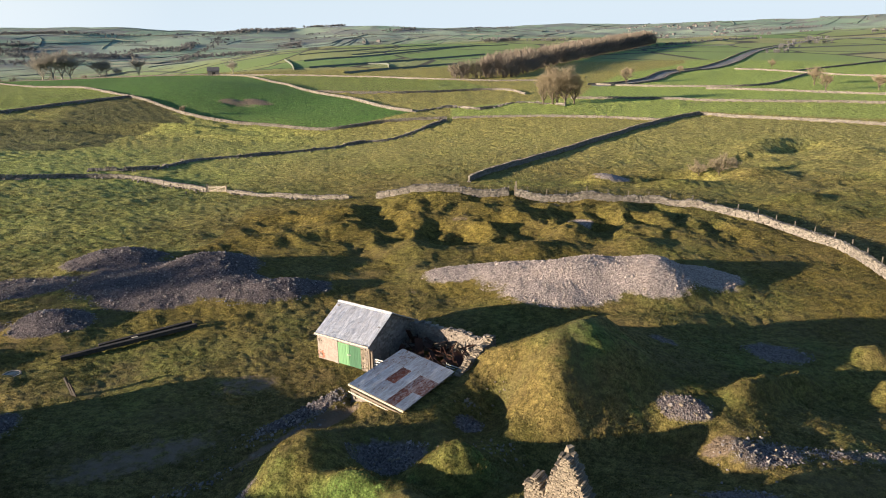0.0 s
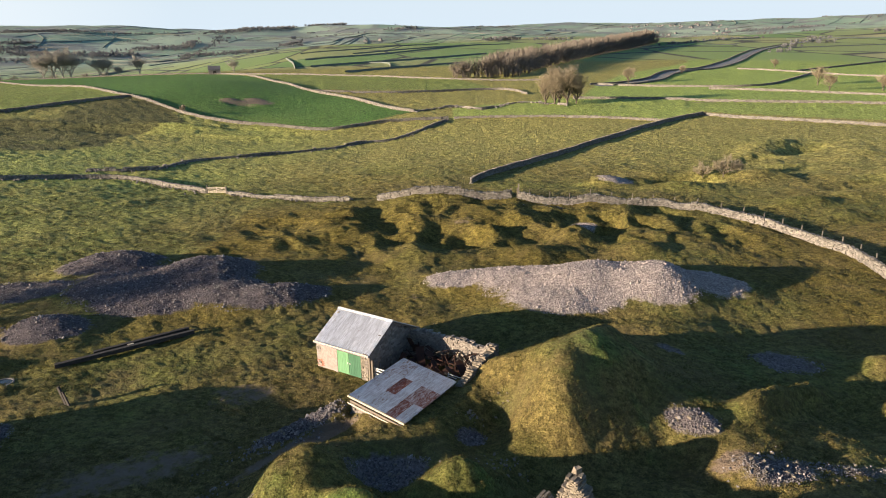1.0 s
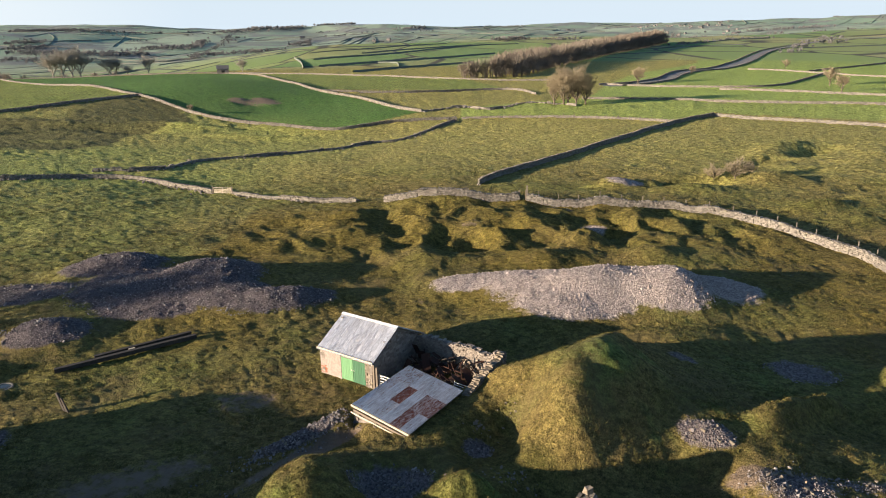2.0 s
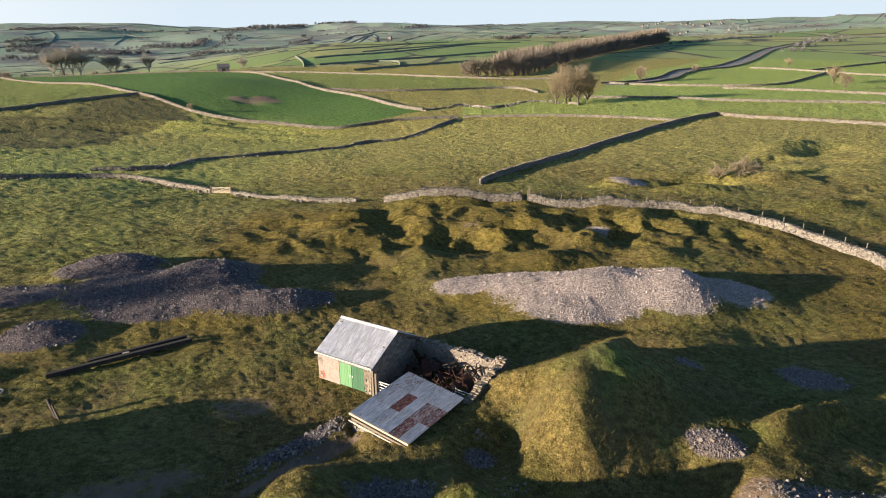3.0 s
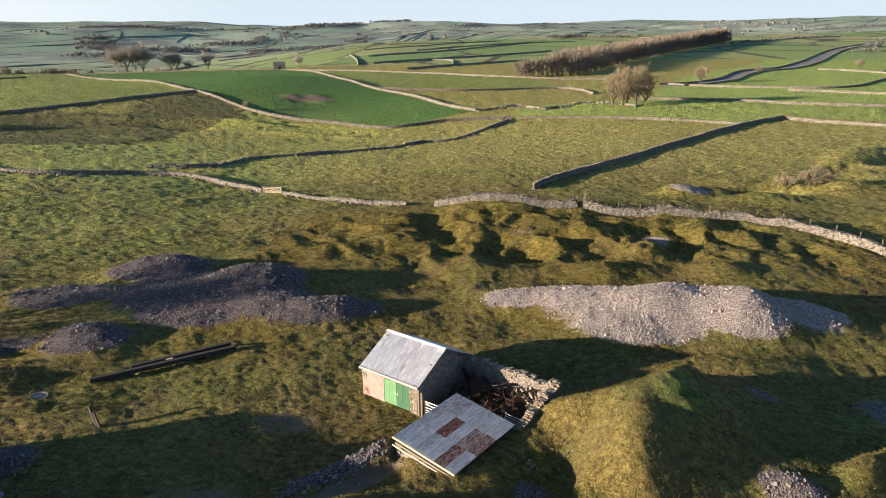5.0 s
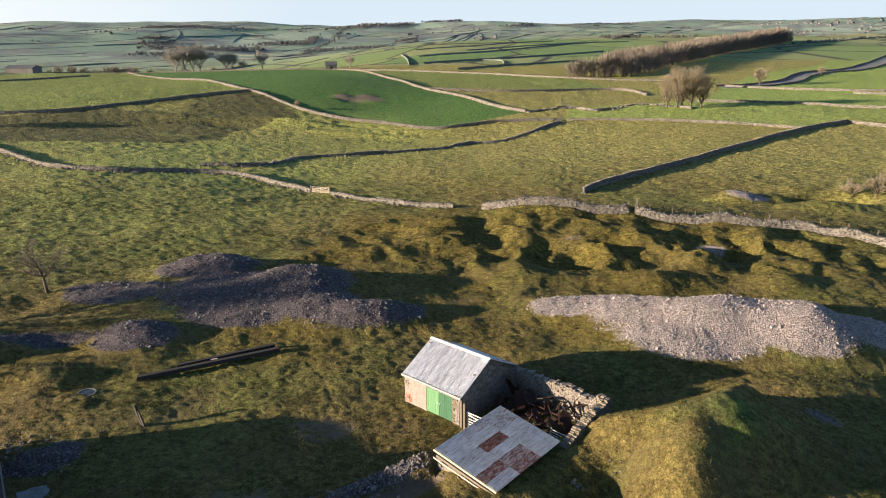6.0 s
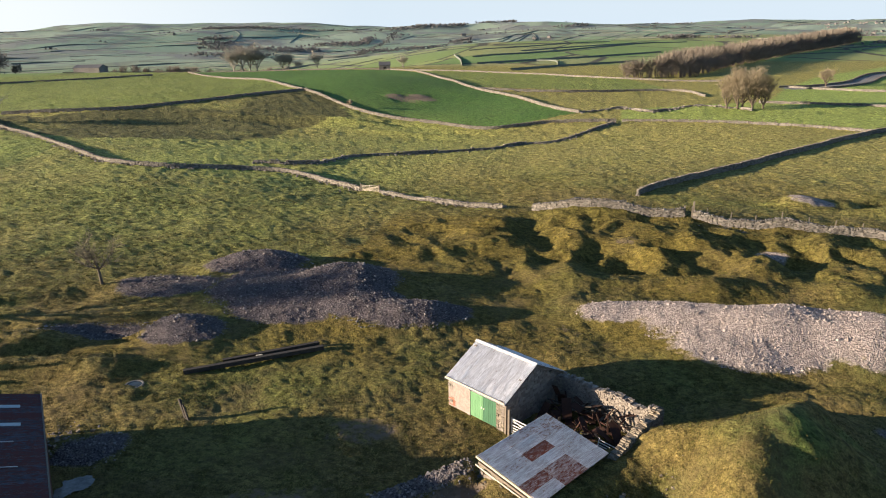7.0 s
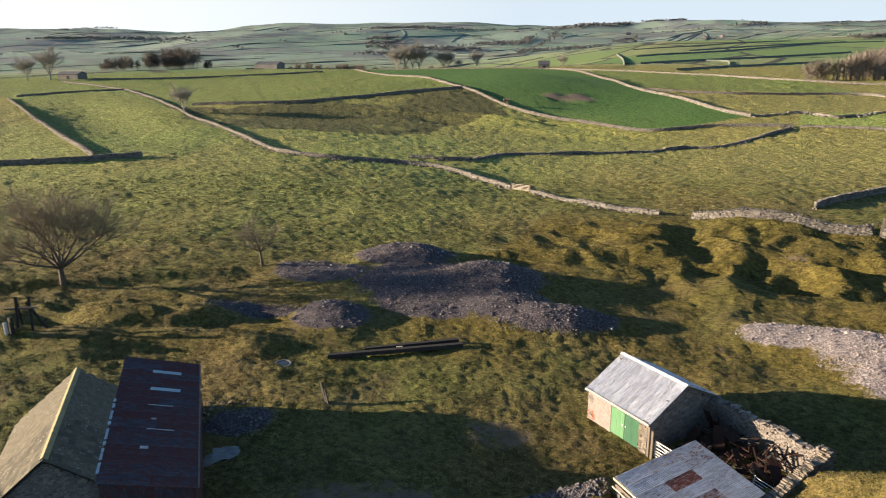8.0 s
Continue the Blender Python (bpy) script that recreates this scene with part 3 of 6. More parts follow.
    # tussocks
    return z + 0.10 * smooth(d, 170, 50) * np.abs(fbm(x, y, 0.9, 2, 41))


def spoil_mask(x, y):
    s = 0.0 * x
    for cx, cy, h, sx, sy, turn in HEAPS:
        s = np.maximum(s, hump(x, y, cx, cy, sx * 1.04, sy * 1.10, turn, 2.0))
    for cx, cy, sx, sy, turn, w in [(-9.6, 43.0, 3.6, 0.9, 25, 0.8), (-30, 72, 10, 6.0, 5, 0.45), (-14.0, 71.5, 4.0, 1.6, 12, 0.6), (29.0, 70.0, 5.0, 4.0, -8, 0.75), (8.0, 70.0, 4.0, 3.0, 0, 0.55), (-3.0, 37.5, 3.0, 1.7, 0, 0.8), (21.5, 37.4, 3.4, 1.5, 8, 0.7), (17.8, 42.6, 2.4, 1.3, -20, 0.85), (30.0, 54.0, 3.0, 3.0, 0, 0.75),
                                    (19.8, 53.5, 1.8, 1.4, 0, 0.6), (27.5, 38.0, 5.0, 1.0, 0, 0.55), (-33, 44, 3.0, 2.0, 40, 0.9), (33, 124.0, 4.0, 1.8, 0, 0.85),
                                    (21.5, 96.5, 2.6, 1.2, 0, 0.7), (-47, 62.5, 6.0, 2.0, 10, 0.75), (2.5, 42.0, 1.3, 1.0, 30, 0.8), (18, 33, 3.0, 1.5, 0, 0.7), (-13.5, 33.5, 4.0, 0.9, 32, 0.75)]:
        s = np.maximum(s, w * hump(x, y, cx, cy, sx, sy, turn, 1.5))
    return s


def soil_mask(x, y):
    s = 0.0 * x
    for cx, cy, sx, sy, turn, w in [(19.2, 38.4, 1.7, 1.4, 0, 1.0), (-9.2, 41.3, 5.0, 0.9, 32, 1.0), (-15, 50, 4.0, 2.5, 10, 0.55), (-20, 40, 8.0, 2.5, 25, 0.6), (14.5, 57.5, 2.2, 0.8, 15, 0.8), 
                                    (4.0, 96.5, 3.0, 1.6, 0, 0.5), (-1.5, 70, 3.0, 2.0, 0, 0.45), (-75, 285, 12, 9, 10, 0.75 + 0.5 * fbm(x, y, 6, 3, 91)), (100, 262, 9, 2.5, 0, 0.6)]:
        s = np.maximum(s, w * hump(x, y, cx, cy, sx, sy, turn, 1.5))
    return s


def inside(x, y, poly):
    """1 within a polygon of the plan."""
    hit = np.zeros(np.shape(x), bool)
    for (ax, ay), (bx, by) in zip(poly, poly[1:] + poly[:1]):
        hit ^= ((ay > y) != (by > y)) & (x < (bx - ax) * (y - ay) / (by - ay + 1e-9) + ax)
    return hit.astype(float)


GREEN_FIELD = [(-300, 488), (-268, 451), (-188, 364), (-132, 295), (-110, 275), (-88, 253), (-71, 242), (-50, 235.5), (-39, 232), (-31, 232), (-7, 257), (-18, 270), (-35, 301), (-55, 325), (-79, 376), (-124, 484), (-151, 513), (-300, 523)]
LEFT_FIELD = [(-427, 328), (-300, 488), (-188, 364), (-121, 281), (-150, 245), (-203, 214), (-187, 195)]
SECOND_LEFT = [(-520, 300), (-318, 222), (-138, 118), (-118, 126), (-136, 165), (-203, 214), (-260, 290)]
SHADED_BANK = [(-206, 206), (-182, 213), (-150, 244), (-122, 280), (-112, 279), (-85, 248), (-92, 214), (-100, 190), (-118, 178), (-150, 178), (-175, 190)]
TOP_FIELD = [(-58, 341), (32, 339), (12, 419), (-45, 465), (-130, 512), (-83, 396)]
RIGHT_FIELDS = [(60, 290), (160, 247), (420, 130), (600, 500), (330, 900), (200, 560), (110, 420), (84, 362)]
FAR_LEFT = [(-760, 280), (-520, 300), (-318, 222), (-306, 274), (-427, 328), (-300, 488), (-300, 523), (-500, 560), (-760, 600)]
NEAR_RIGHT = [(7, 240), (45, 238), (74, 220), (91, 236), (160, 192), (420, 90), (420, 128), (160, 245), (57, 288), (36, 278), (8, 266)]


def build_ground():
    front = np.radians(np.arange(-70, 44, 0.22))
    behind = np.radians(np.arange(45, 288, 4.0))
    ang = np.concatenate([front, behind])
    rad = np.concatenate([[0.0, 4.0, 9.0, 15.0], 20.0 * 1.0054 ** np.arange(0, 1030)])
    rad = rad[rad < 4800]
    a, r = np.meshgrid(ang, rad)
    x, y = r * np.sin(a), r * np.cos(a)
    z = ground_z(x, y)
    rng = np.random.default_rng(2)
    # grain of tussocks at the scale that shows at each distance
    smoothed = 1 - 0.75 * np.maximum(inside(x, y, GREEN_FIELD), 0.7 * inside(x, y, RIGHT_FIELDS))
    grain = rng.normal(0, 1, x.shape)
    grain = grain + 0.8 * np.roll(grain, 1, 1) + 0.5 * np.roll(grain, 1, 0)
    z = z + grain * (0.00030 * np.minimum(r, 420) + 0.004) * smoothed * smooth(r, 18, 30) * smooth(r, 1200, 600)
    nr, na = x.shape
    co = np.stack([x, y, z], -1).reshape(-1, 3)
    i, j = np.meshgrid(np.arange(nr - 1), np.arange(na), indexing="ij")
    k = (j + 1) % na
    f = np.stack([i * na + j, i * na + k, (i + 1) * na + k, (i + 1) * na + j], -1).reshape(-1, 4)[:, ::-1]
    ob = mesh_object("ground", co, f, GROUND, shade=True)
    X, Y = co[:, 0], co[:, 1]
    D = np.hypot(X, Y)
    lush = 1.0 * inside(X, Y, GREEN_FIELD)
    # left fields: greener grass, weighted up to darken them for their shaded slopes
    for poly, w in ((TOP_FIELD, 0.6), (LEFT_FIELD, 0.65), (FAR_LEFT, 0.6), (SECOND_LEFT, 0.5)):
        lush = np.maximum(lush, w * inside(X, Y, poly))
    pale = np.zeros(len(X))
    for poly, w in ((FAR_LEFT, 0.3), (LEFT_FIELD, 0.2), (SECOND_LEFT, 0.2), (TOP_FIELD, 0.3), (RIGHT_FIELDS, 1.0), (NEAR_RIGHT, 0.8)):
        pale = np.maximum(pale, w * inside(X, Y, poly))
    dry = 0.8 * smooth(D, 95, 190) * (1 - lush)
    lush = np.maximum(lush, 0.35 * hump(X, Y, -30, 190, 18, 12))
    pale = np.maximum(pale, 0.5 * smooth(-X, 12, 60) * smooth(Y, 62, 100) * smooth(D, 330, 200) * (0.6 + 0.8 * fbm(X, Y, 30, 3, 93)).clip(0, 1))
    # mask of the bank's painted shade, ragged at its edges
    brown_shade = inside(X + 7 * fbm(X, Y, 14, 3, 95), Y + 7 * fbm(X, Y, 14, 3, 96), SHADED_BANK) * smooth(fbm(X, Y, 22, 3, 92), -0.85, -0.15)
    brown_shade = 0.92 * brown_shade
    far = smooth(D + 90 * fbm(X, Y, 200, 2, 2), 560, 640)
    moss = smooth(D, 125, 105) * np.maximum(smooth(fbm(X, Y, 14, 3, 77), -0.35, 0.3), hump(X, Y, 3, 96, 32, 14, 0, 2.0)) * smooth(X + Y, 20, 40)
    moss = np.maximum(moss * (1 - smooth(Y - 0.72 * (X + 60) - 66, -1, 1) * (X < -30)), 0.0) * (Y < 112)
    moss = np.maximum(moss, 0.85 * hump(X, Y, -50, 56, 24, 9, 22, 2.0) * smooth(fbm(X, Y, 6, 3, 94), -0.5, 0.3))
    moss = moss * (0.35 + 0.65 * smooth(Y, 40, 62))
    fresh = 0.75 * hump(X, Y, -4, 33.5, 11, 5.5, 0, 2.0) * smooth(fbm(X, Y, 3.5, 3, 97), -0.5, 0.3) + 0.6 * hump(X, Y, 11.4, 47.2, 2.6, 2.2, 0, 2.0) + 0.5 * hump(X, Y, 15, 43, 4, 4) * smooth(fbm(X, Y, 2.5, 3, 98), -0.1, 0.4)
    fresh = fresh + 0.4 * smooth(X, -2, 4) * smooth(D, 75, 60) * smooth(fbm(X, Y, 5.0, 4, 99), 0.05, 0.5)
    fresh = np.minimum(fresh, 0.8)
    lush, moss = np.maximum(lush, fresh), moss * (1 - fresh)
    road = np.zeros(len(X))
    line = [(85, 357), (117, 380), (152, 447), (187, 484), (232, 556), (374, 820), (506, 1005), (676, 1222)]
    for (ax, ay), (bx, by) in zip(line, line[1:]):
        t = np.clip(((X - ax) * (bx - ax) + (Y - ay) * (by - ay)) / ((bx - ax) ** 2 + (by - ay) ** 2), 0, 1)
        road = np.maximum(road, smooth(np.hypot(X - ax - t * (bx - ax), Y - ay - t * (by - ay)), 7.0, 3.0))
    for name, values in (("lush", lush), ("pale", pale), ("dry", dry), ("brown_shade", brown_shade), ("far", far), ("hills", smooth(D - 650 * smooth(X / np.maximum(D, 1.0), -0.22, -0.05), 950, 1700)), ("moss", moss), ("road", road), ("sward", 0.3 + 0.7 * smooth(D, 70, 115)), ("spoil", spoil_mask(X, Y)), ("soil", soil_mask(X, Y)), ("shale", np.maximum(smooth(X, -4, -10), 0.75 * smooth(Y, 60, 56)))):
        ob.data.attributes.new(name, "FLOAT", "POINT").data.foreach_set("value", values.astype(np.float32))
    return tagged(ob, "rolling olive and green pasture with mounds, hollows and stony spoil", "ground", kind="structure")

ground = build_ground()


def gz(x, y):
    return float(ground_z(np.array([x]), np.array([y]))[0])


# ---- dry-stone field walls ----


def along(points, step):
    """Even steps along a smooth line through points: places, turns."""
    p = np.array(points, float)
    if len(p) > 2:
        t = np.arange(len(p))
        fine = []
        for i in range(len(p) - 1):
            a, b, c, d = p[max(i - 1, 0)], p[i], p[i + 1], p[min(i + 2, len(p) - 1)]
            for s in np.arange(0, 1, 0.1):
                fine.append(0.5 * (2 * b + (c - a) * s + (2 * a - 5 * b + 4 * c - d) * s * s + (3 * b - a - 3 * c + d) * s**3))
        p = np.array(fine + [p[-1]])
    seg = np.hypot(*np.diff(p, axis=0).T)
    run = np.concatenate([[0], np.cumsum(seg)])
    s = np.arange(step / 2, run[-1], step)
    x, y = np.interp(s, run, p[:, 0]), np.interp(s, run, p[:, 1])
    way = np.arctan2(np.gradient(y), np.gradient(x)) if len(s) > 1 else np.arctan2(p[-1, 1] - p[0, 1], p[-1, 0] - p[0, 0]) * np.ones(len(s))
    return x, y, way


def field_wall(points, height=1.25, width=0.55, stone=0.4, ruin=0.0, seed=0, material=None, label="grey limestone dry-stone wall across the pasture"):
    """A battered wall of rough courses with upright cope stones; ruin: how much of its top has fallen."""
    rng = np.random.default_rng(100 + seed)
    height = 0.74 * height
    x, y, way = along(points, stone)
    n = len(x)
    z = ground_z(x, y)
    top = height * (1 - ruin * np.clip(0.55 + 0.9 * fbm(x, y, 9.0 * stone / 0.4, 3, seed), 0, 1)) * (1 + 0.06 * fbm(x, y, 3.0, 2, seed + 3))
    nx, ny = -np.sin(way), np.cos(way)
    at, size, yaw = [], [], []
    courses = max(2, int(round(height / (stone * 0.62))))
    rise = height / courses
    for c in range(courses):
        level = (c + 0.5) * rise
        half = 0.5 * width * (1 - 0.35 * level / height)
        keep = top > level * 0.98
        for side in (-1, 1):
            depth = half * 0.95
            off = side * (half - depth / 2) + rng.normal(0, 0.025, n)
            slide = rng.uniform(-0.3, 0.3, n) * stone
            at.append(np.stack([x + nx * off + np.cos(way) * slide, y + ny * off + np.sin(way) * slide, z + level - 0.08 + rng.normal(0, 0.02, n)], -1)[keep])
            size.append(np.stack([stone * rng.uniform(0.75, 1.25, n), depth * rng.uniform(0.9, 1.15, n), rise * rng.uniform(0.85, 1.12, n)], -1)[keep])
            yaw.append((way + rng.normal(0, 0.08, n))[keep])
    keep = top > height * 0.8
    at.append(np.stack([x, y, z + top + 0.02 + rng.normal(0, 0.03, n)], -1)[keep])
    size.append(np.stack([stone * rng.uniform(0.45, 0.9, n), width * rng.uniform(0.6, 0.95, n), 0.8 * min(stone, 0.45) * rng.uniform(0.4, 0.85, n)], -1)[keep])
    yaw.append((way + rng.normal(0, 0.15, n))[keep])
    if ruin:
        m = int(n * 1.6)
        k = rng.integers(0, n, m)
        off = rng.normal(0, 0.9, m)
        px, py = x[k] + nx[k] * off, y[k] + ny[k] * off
        s = stone * rng.uniform(0.4, 0.95, (m, 1)) * np.ones((m, 3))
        at.append(np.stack([px, py, ground_z(px, py) + 0.1], -1)), size.append(s), yaw.append(rng.uniform(0, 3, m))
    v, f = stones(rng, np.concatenate(at), np.concatenate(size), np.concatenate(yaw))
    ob = mesh_object("field_wall", v, f, material or WALL_STONE)
    return tagged(ob, label, "stone wall", "dry-stone field walls")


CURVED = [(13.4, 106.6), (17.3, 105.6), (26.1, 104.8), (36.9, 103.8), (45.1, 98.0), (49.7, 87.7), (51.4, 80.0), (50.7, 71.5), (48.5, 62), (46, 50)]
FAR_FENCE = [(7.1, 240.3), (26.2, 237.6), (44.6, 232.6), (61.4, 224.6), (73.2, 215.5)]
GREEN_EDGE = [(-300, 486), (-267.9, 450.8), (-188.3, 364.4), (-132.3, 295.5), (-110.5, 275.1), (-88.1, 252.9), (-71.1, 242.2), (-50.3, 235.6), (-39.3, 232.1), (-30.8, 231.8), (-16.3, 239.0), (5.1, 240.5)]


def build_field_walls():
    w = field_wall
    w([(-43.3, 130.7), (-56.3, 140.4), (-67.2, 144.7), (-77.7, 142.5), (-88, 137.5), (-100.9, 138.5), (-111.1, 144.0), (-143.6, 166.4), (-186.6, 194.5), (-308.5, 274.1), (-427.4, 327.7)], 1.15, 0.55, 0.4, 0.12, 1)
    w([(-39.0, 129.6), (-32, 124.2), (-26.6, 120.3), (-19.8, 116.5), (-14.0, 113.5)], 1.15, 0.6, 0.36, 0.35, 2, label="low tumbled dry-stone wall running from the field gate")
    w([(-9.0, 110.5), (-4.5, 108.4), (-0.4, 107.4), (7.7, 107.0), (12.0, 106.8)], 1.4, 0.75, 0.32, 0.0, 3, label="sunlit limestone dry-stone wall behind the hummocks")
    w(CURVED, 1.4, 0.7, 0.32, 0.0, 4, label="long curving limestone dry-stone wall with pale cope")
    w([(7.1, 129.6), (10.9, 136.6), (23.6, 153.3), (41.4, 176.0), (70.7, 213.2), (88.1, 228.4)], 1.4, 0.55, 0.4, 0.0, 5, label="straight dark dry-stone wall climbing the pasture")
    w([(88.1, 228.4), (108.3, 208.1), (127.7, 193.2), (170, 163), (230, 122)], 1.1, 0.55, 0.5, 0.0, 6)
    w(FAR_FENCE, 0.9, 0.5, 0.5, 0.0, 7)
    w([(-76, 152), (-63.5, 155.9), (-58.4, 171.8), (-46.5, 180.3), (-31.9, 190.5), (-20.7, 203.9), (-12.6, 207.3), (-3.4, 222.7), (5.1, 237.2)], 1.2, 0.7, 0.5, 0.5, 8, label="broken-down dry-stone wall with fallen stones in grass")
    w(GREEN_EDGE, 1.15, 0.6, 0.5, 0.0, 9, label="pale dry-stone wall edging the dark green field")
    w([(-151.1, 512.9), (-123.6, 484.0), (-78.7, 376.2), (-55.3, 325.3), (-34.6, 301.2), (-18.1, 269.9), (-7.0, 257.3)], 1.3, 0.65, 0.6, 0.0, 10, label="sunlit dry-stone wall climbing over the green rise")
    w([(-203.3, 214.4), (-167.8, 224.1), (-150.0, 244.8), (-134.5, 266.5), (-119, 284)], 1.2, 0.6, 0.6, 0.1, 11)
    w([(-420, 500), (-315, 525), (-155.3, 514), (-128.9, 505.8), (-44.7, 458.6), (12.0, 407.3), (60, 392)], 1.1, 0.6, 0.8, 0.0, 12)
    w([(-54.1, 325.5), (-16.4, 324.3), (31.4, 336.2), (41.7, 311.5)], 1.2, 0.6, 0.7, 0.0, 13)
    w([(-7.0, 257.3), (7.9, 267.8), (18.1, 258.7), (34.7, 274.7), (49.3, 259.2)], 1.2, 0.7, 0.7, 0.5, 14, label="tumbled dry-stone wall below a group of trees")
    w([(56.6, 285.2), (87.8, 274.3), (113.6, 261.7), (160.9, 245.9), (240, 205)], 1.1, 0.55, 0.7, 0.0, 15)
    w([(83.5, 363.9), (117.7, 335.7), (157.8, 334.6), (219.3, 410.7)], 1.1, 0.55, 0.7, 0.0, 16)
    w([(125.1, 319.7), (180.9, 277.7), (260, 235)], 1.1, 0.55, 0.7, 0.0, 17)
    w([(199.3, 465.5), (217.5, 427.1), (240.0, 371.4), (300, 290)], 1.1, 0.6, 0.9, 0.0, 18)
    w([(-326.9, 223.7), (-184.6, 142.8), (-135.2, 115.1)], 1.3, 0.65, 0.5, 0.0, 19)
    w([(-165, 92), (-146.7, 101.5), (-135.3, 108.5), (-126.1, 120.1)], 1.4, 0.7, 0.5, 0.0, 20)
    w([(90, 354), (121, 378), (157, 445), (193, 482), (238, 553), (380, 817), (511, 1002)], 1.0, 0.6, 1.2, 0.0, 21, label="roadside dry-stone wall beside the lane")
    w([(80, 361), (113, 384), (147, 449), (182, 488), (226, 559), (368, 823), (500, 1008)], 1.0, 0.6, 1.2, 0.0, 22, label="roadside dry-stone wall beside the lane")
    w([(-334.5, 233.1), (-330, 258), (-306.6, 274.3)], 1.2, 0.6, 0.6, 0.0, 23)
    w([(-423, 345), (-371.1, 365.6), (-335.2, 405.0), (-306.9, 452.1)], 1.2, 0.6, 0.8, 0.0, 24)
    w([(217, 427), (330, 520), (480, 640)], 1.1, 0.6, 1.2, 0.0, 28)


build_field_walls()

# ---- the hut, its yard and the lean-to ----
HU, HV = Vector((0.835, -0.55, 0)).normalized(), Vector((0.55, 0.835, 0)).normalized()
HUT = Matrix(((HU.x, HV.x, 0, -5.4), (HU.y, HV.y, 0, 51.7), (0, 0, 1, 0), (0, 0, 0, 1)))


def stone_wall_part(name, m, length, height, thick, parent, material, seed, top=None, size=0.3, label="", base=-0.5, gap=None):
    """A coursed rubble wall along local x of m, its outer face at y = 0; top(s): its height along it."""
    rng = np.random.default_rng(seed)
    at, dim = [], []
    level, rise = base, size * 0.62
    top = top or (lambda s: height)
    while level < height + 3:
        s = 0.0
        r = rise * rng.uniform(0.8, 1.2)
        while s < length:
            run = min(size * rng.uniform(0.6, 1.5), max(length - s, 0.05))
            mid = s + run / 2
            if level + r * 0.6 < top(mid) and not (gap and gap(mid, level + r / 2)):
                cut = rng.uniform(0.4, 0.6)
                for lo, hi in ((0.0, cut), (cut, 1.0)):
                    if level + r * 1.7 > top(mid) and rng.random() < 0.3:
                        continue
                    at.append((mid + rng.normal(0, 0.03), thick * (lo + hi) / 2 + rng.normal(0, 0.012), level + r / 2 + rng.normal(0, 0.008)))
                    dim.append((run * rng.uniform(0.9, 0.99), thick * (hi - lo) * rng.uniform(0.97, 1.06), r * rng.uniform(0.86, 1.0)))
            s += run
        level += r
        if level > max(top(q) for q in (0, length * 0.25, length / 2, length * 0.75, length)) + 0.1:
            break
    v, f = stones(rng, np.array(at), np.array(dim), rng.normal(0, 0.05, len(at)), 0.09)
    r3, t3 = np.array(m.to_3x3()), np.array(m.translation)
    return mesh_object(name, v @ r3.T + t3, f, material, parent, label)


def sheet(name, m, width, length, material, parent, label="", pitch=0.095, depth=0.022):
    """A corrugated sheet: width along local x, its fall along local y, waves in z."""
    k = max(6, int(round(width / pitch * 4)))
    xs = np.linspace(0, width, k + 1)
    zs = depth * np.sin(2 * np.pi * xs / pitch)
    v = [(x, y, z + t) for t in (0.0, -0.008) for y in (0.0, length) for x, z in zip(xs, zs)]
    n = k + 1
    f = []
    for i in range(k):
        f += [(i, i + 1, n + i + 1, n + i), (2 * n + i + 1, 2 * n + i, 3 * n + i, 3 * n + i + 1)]
        f += [(i + 1, i, 2 * n + i, 2 * n + i + 1), (n + i, n + i + 1, 3 * n + i + 1, 3 * n + i)]
    ob = mesh_object(name, v, f, material, None, label)
    ob.parent = parent
    base = parent.matrix_basis.inverted() if parent.type == "EMPTY" else Matrix()
    ob.matrix_parent_inverse = base
    ob.matrix_basis = m
    return ob


def slope(m, x, y, z, fall, toward=1):
    """A frame at (x, y, z) of m with x along the eaves and y down a fall of that many degrees towards +y or -y."""
    turn = Matrix.Rotation(radians(fall if toward < 0 else -fall), 4, "X")
    return m @ Matrix.Translation((x, y, z)) @ turn


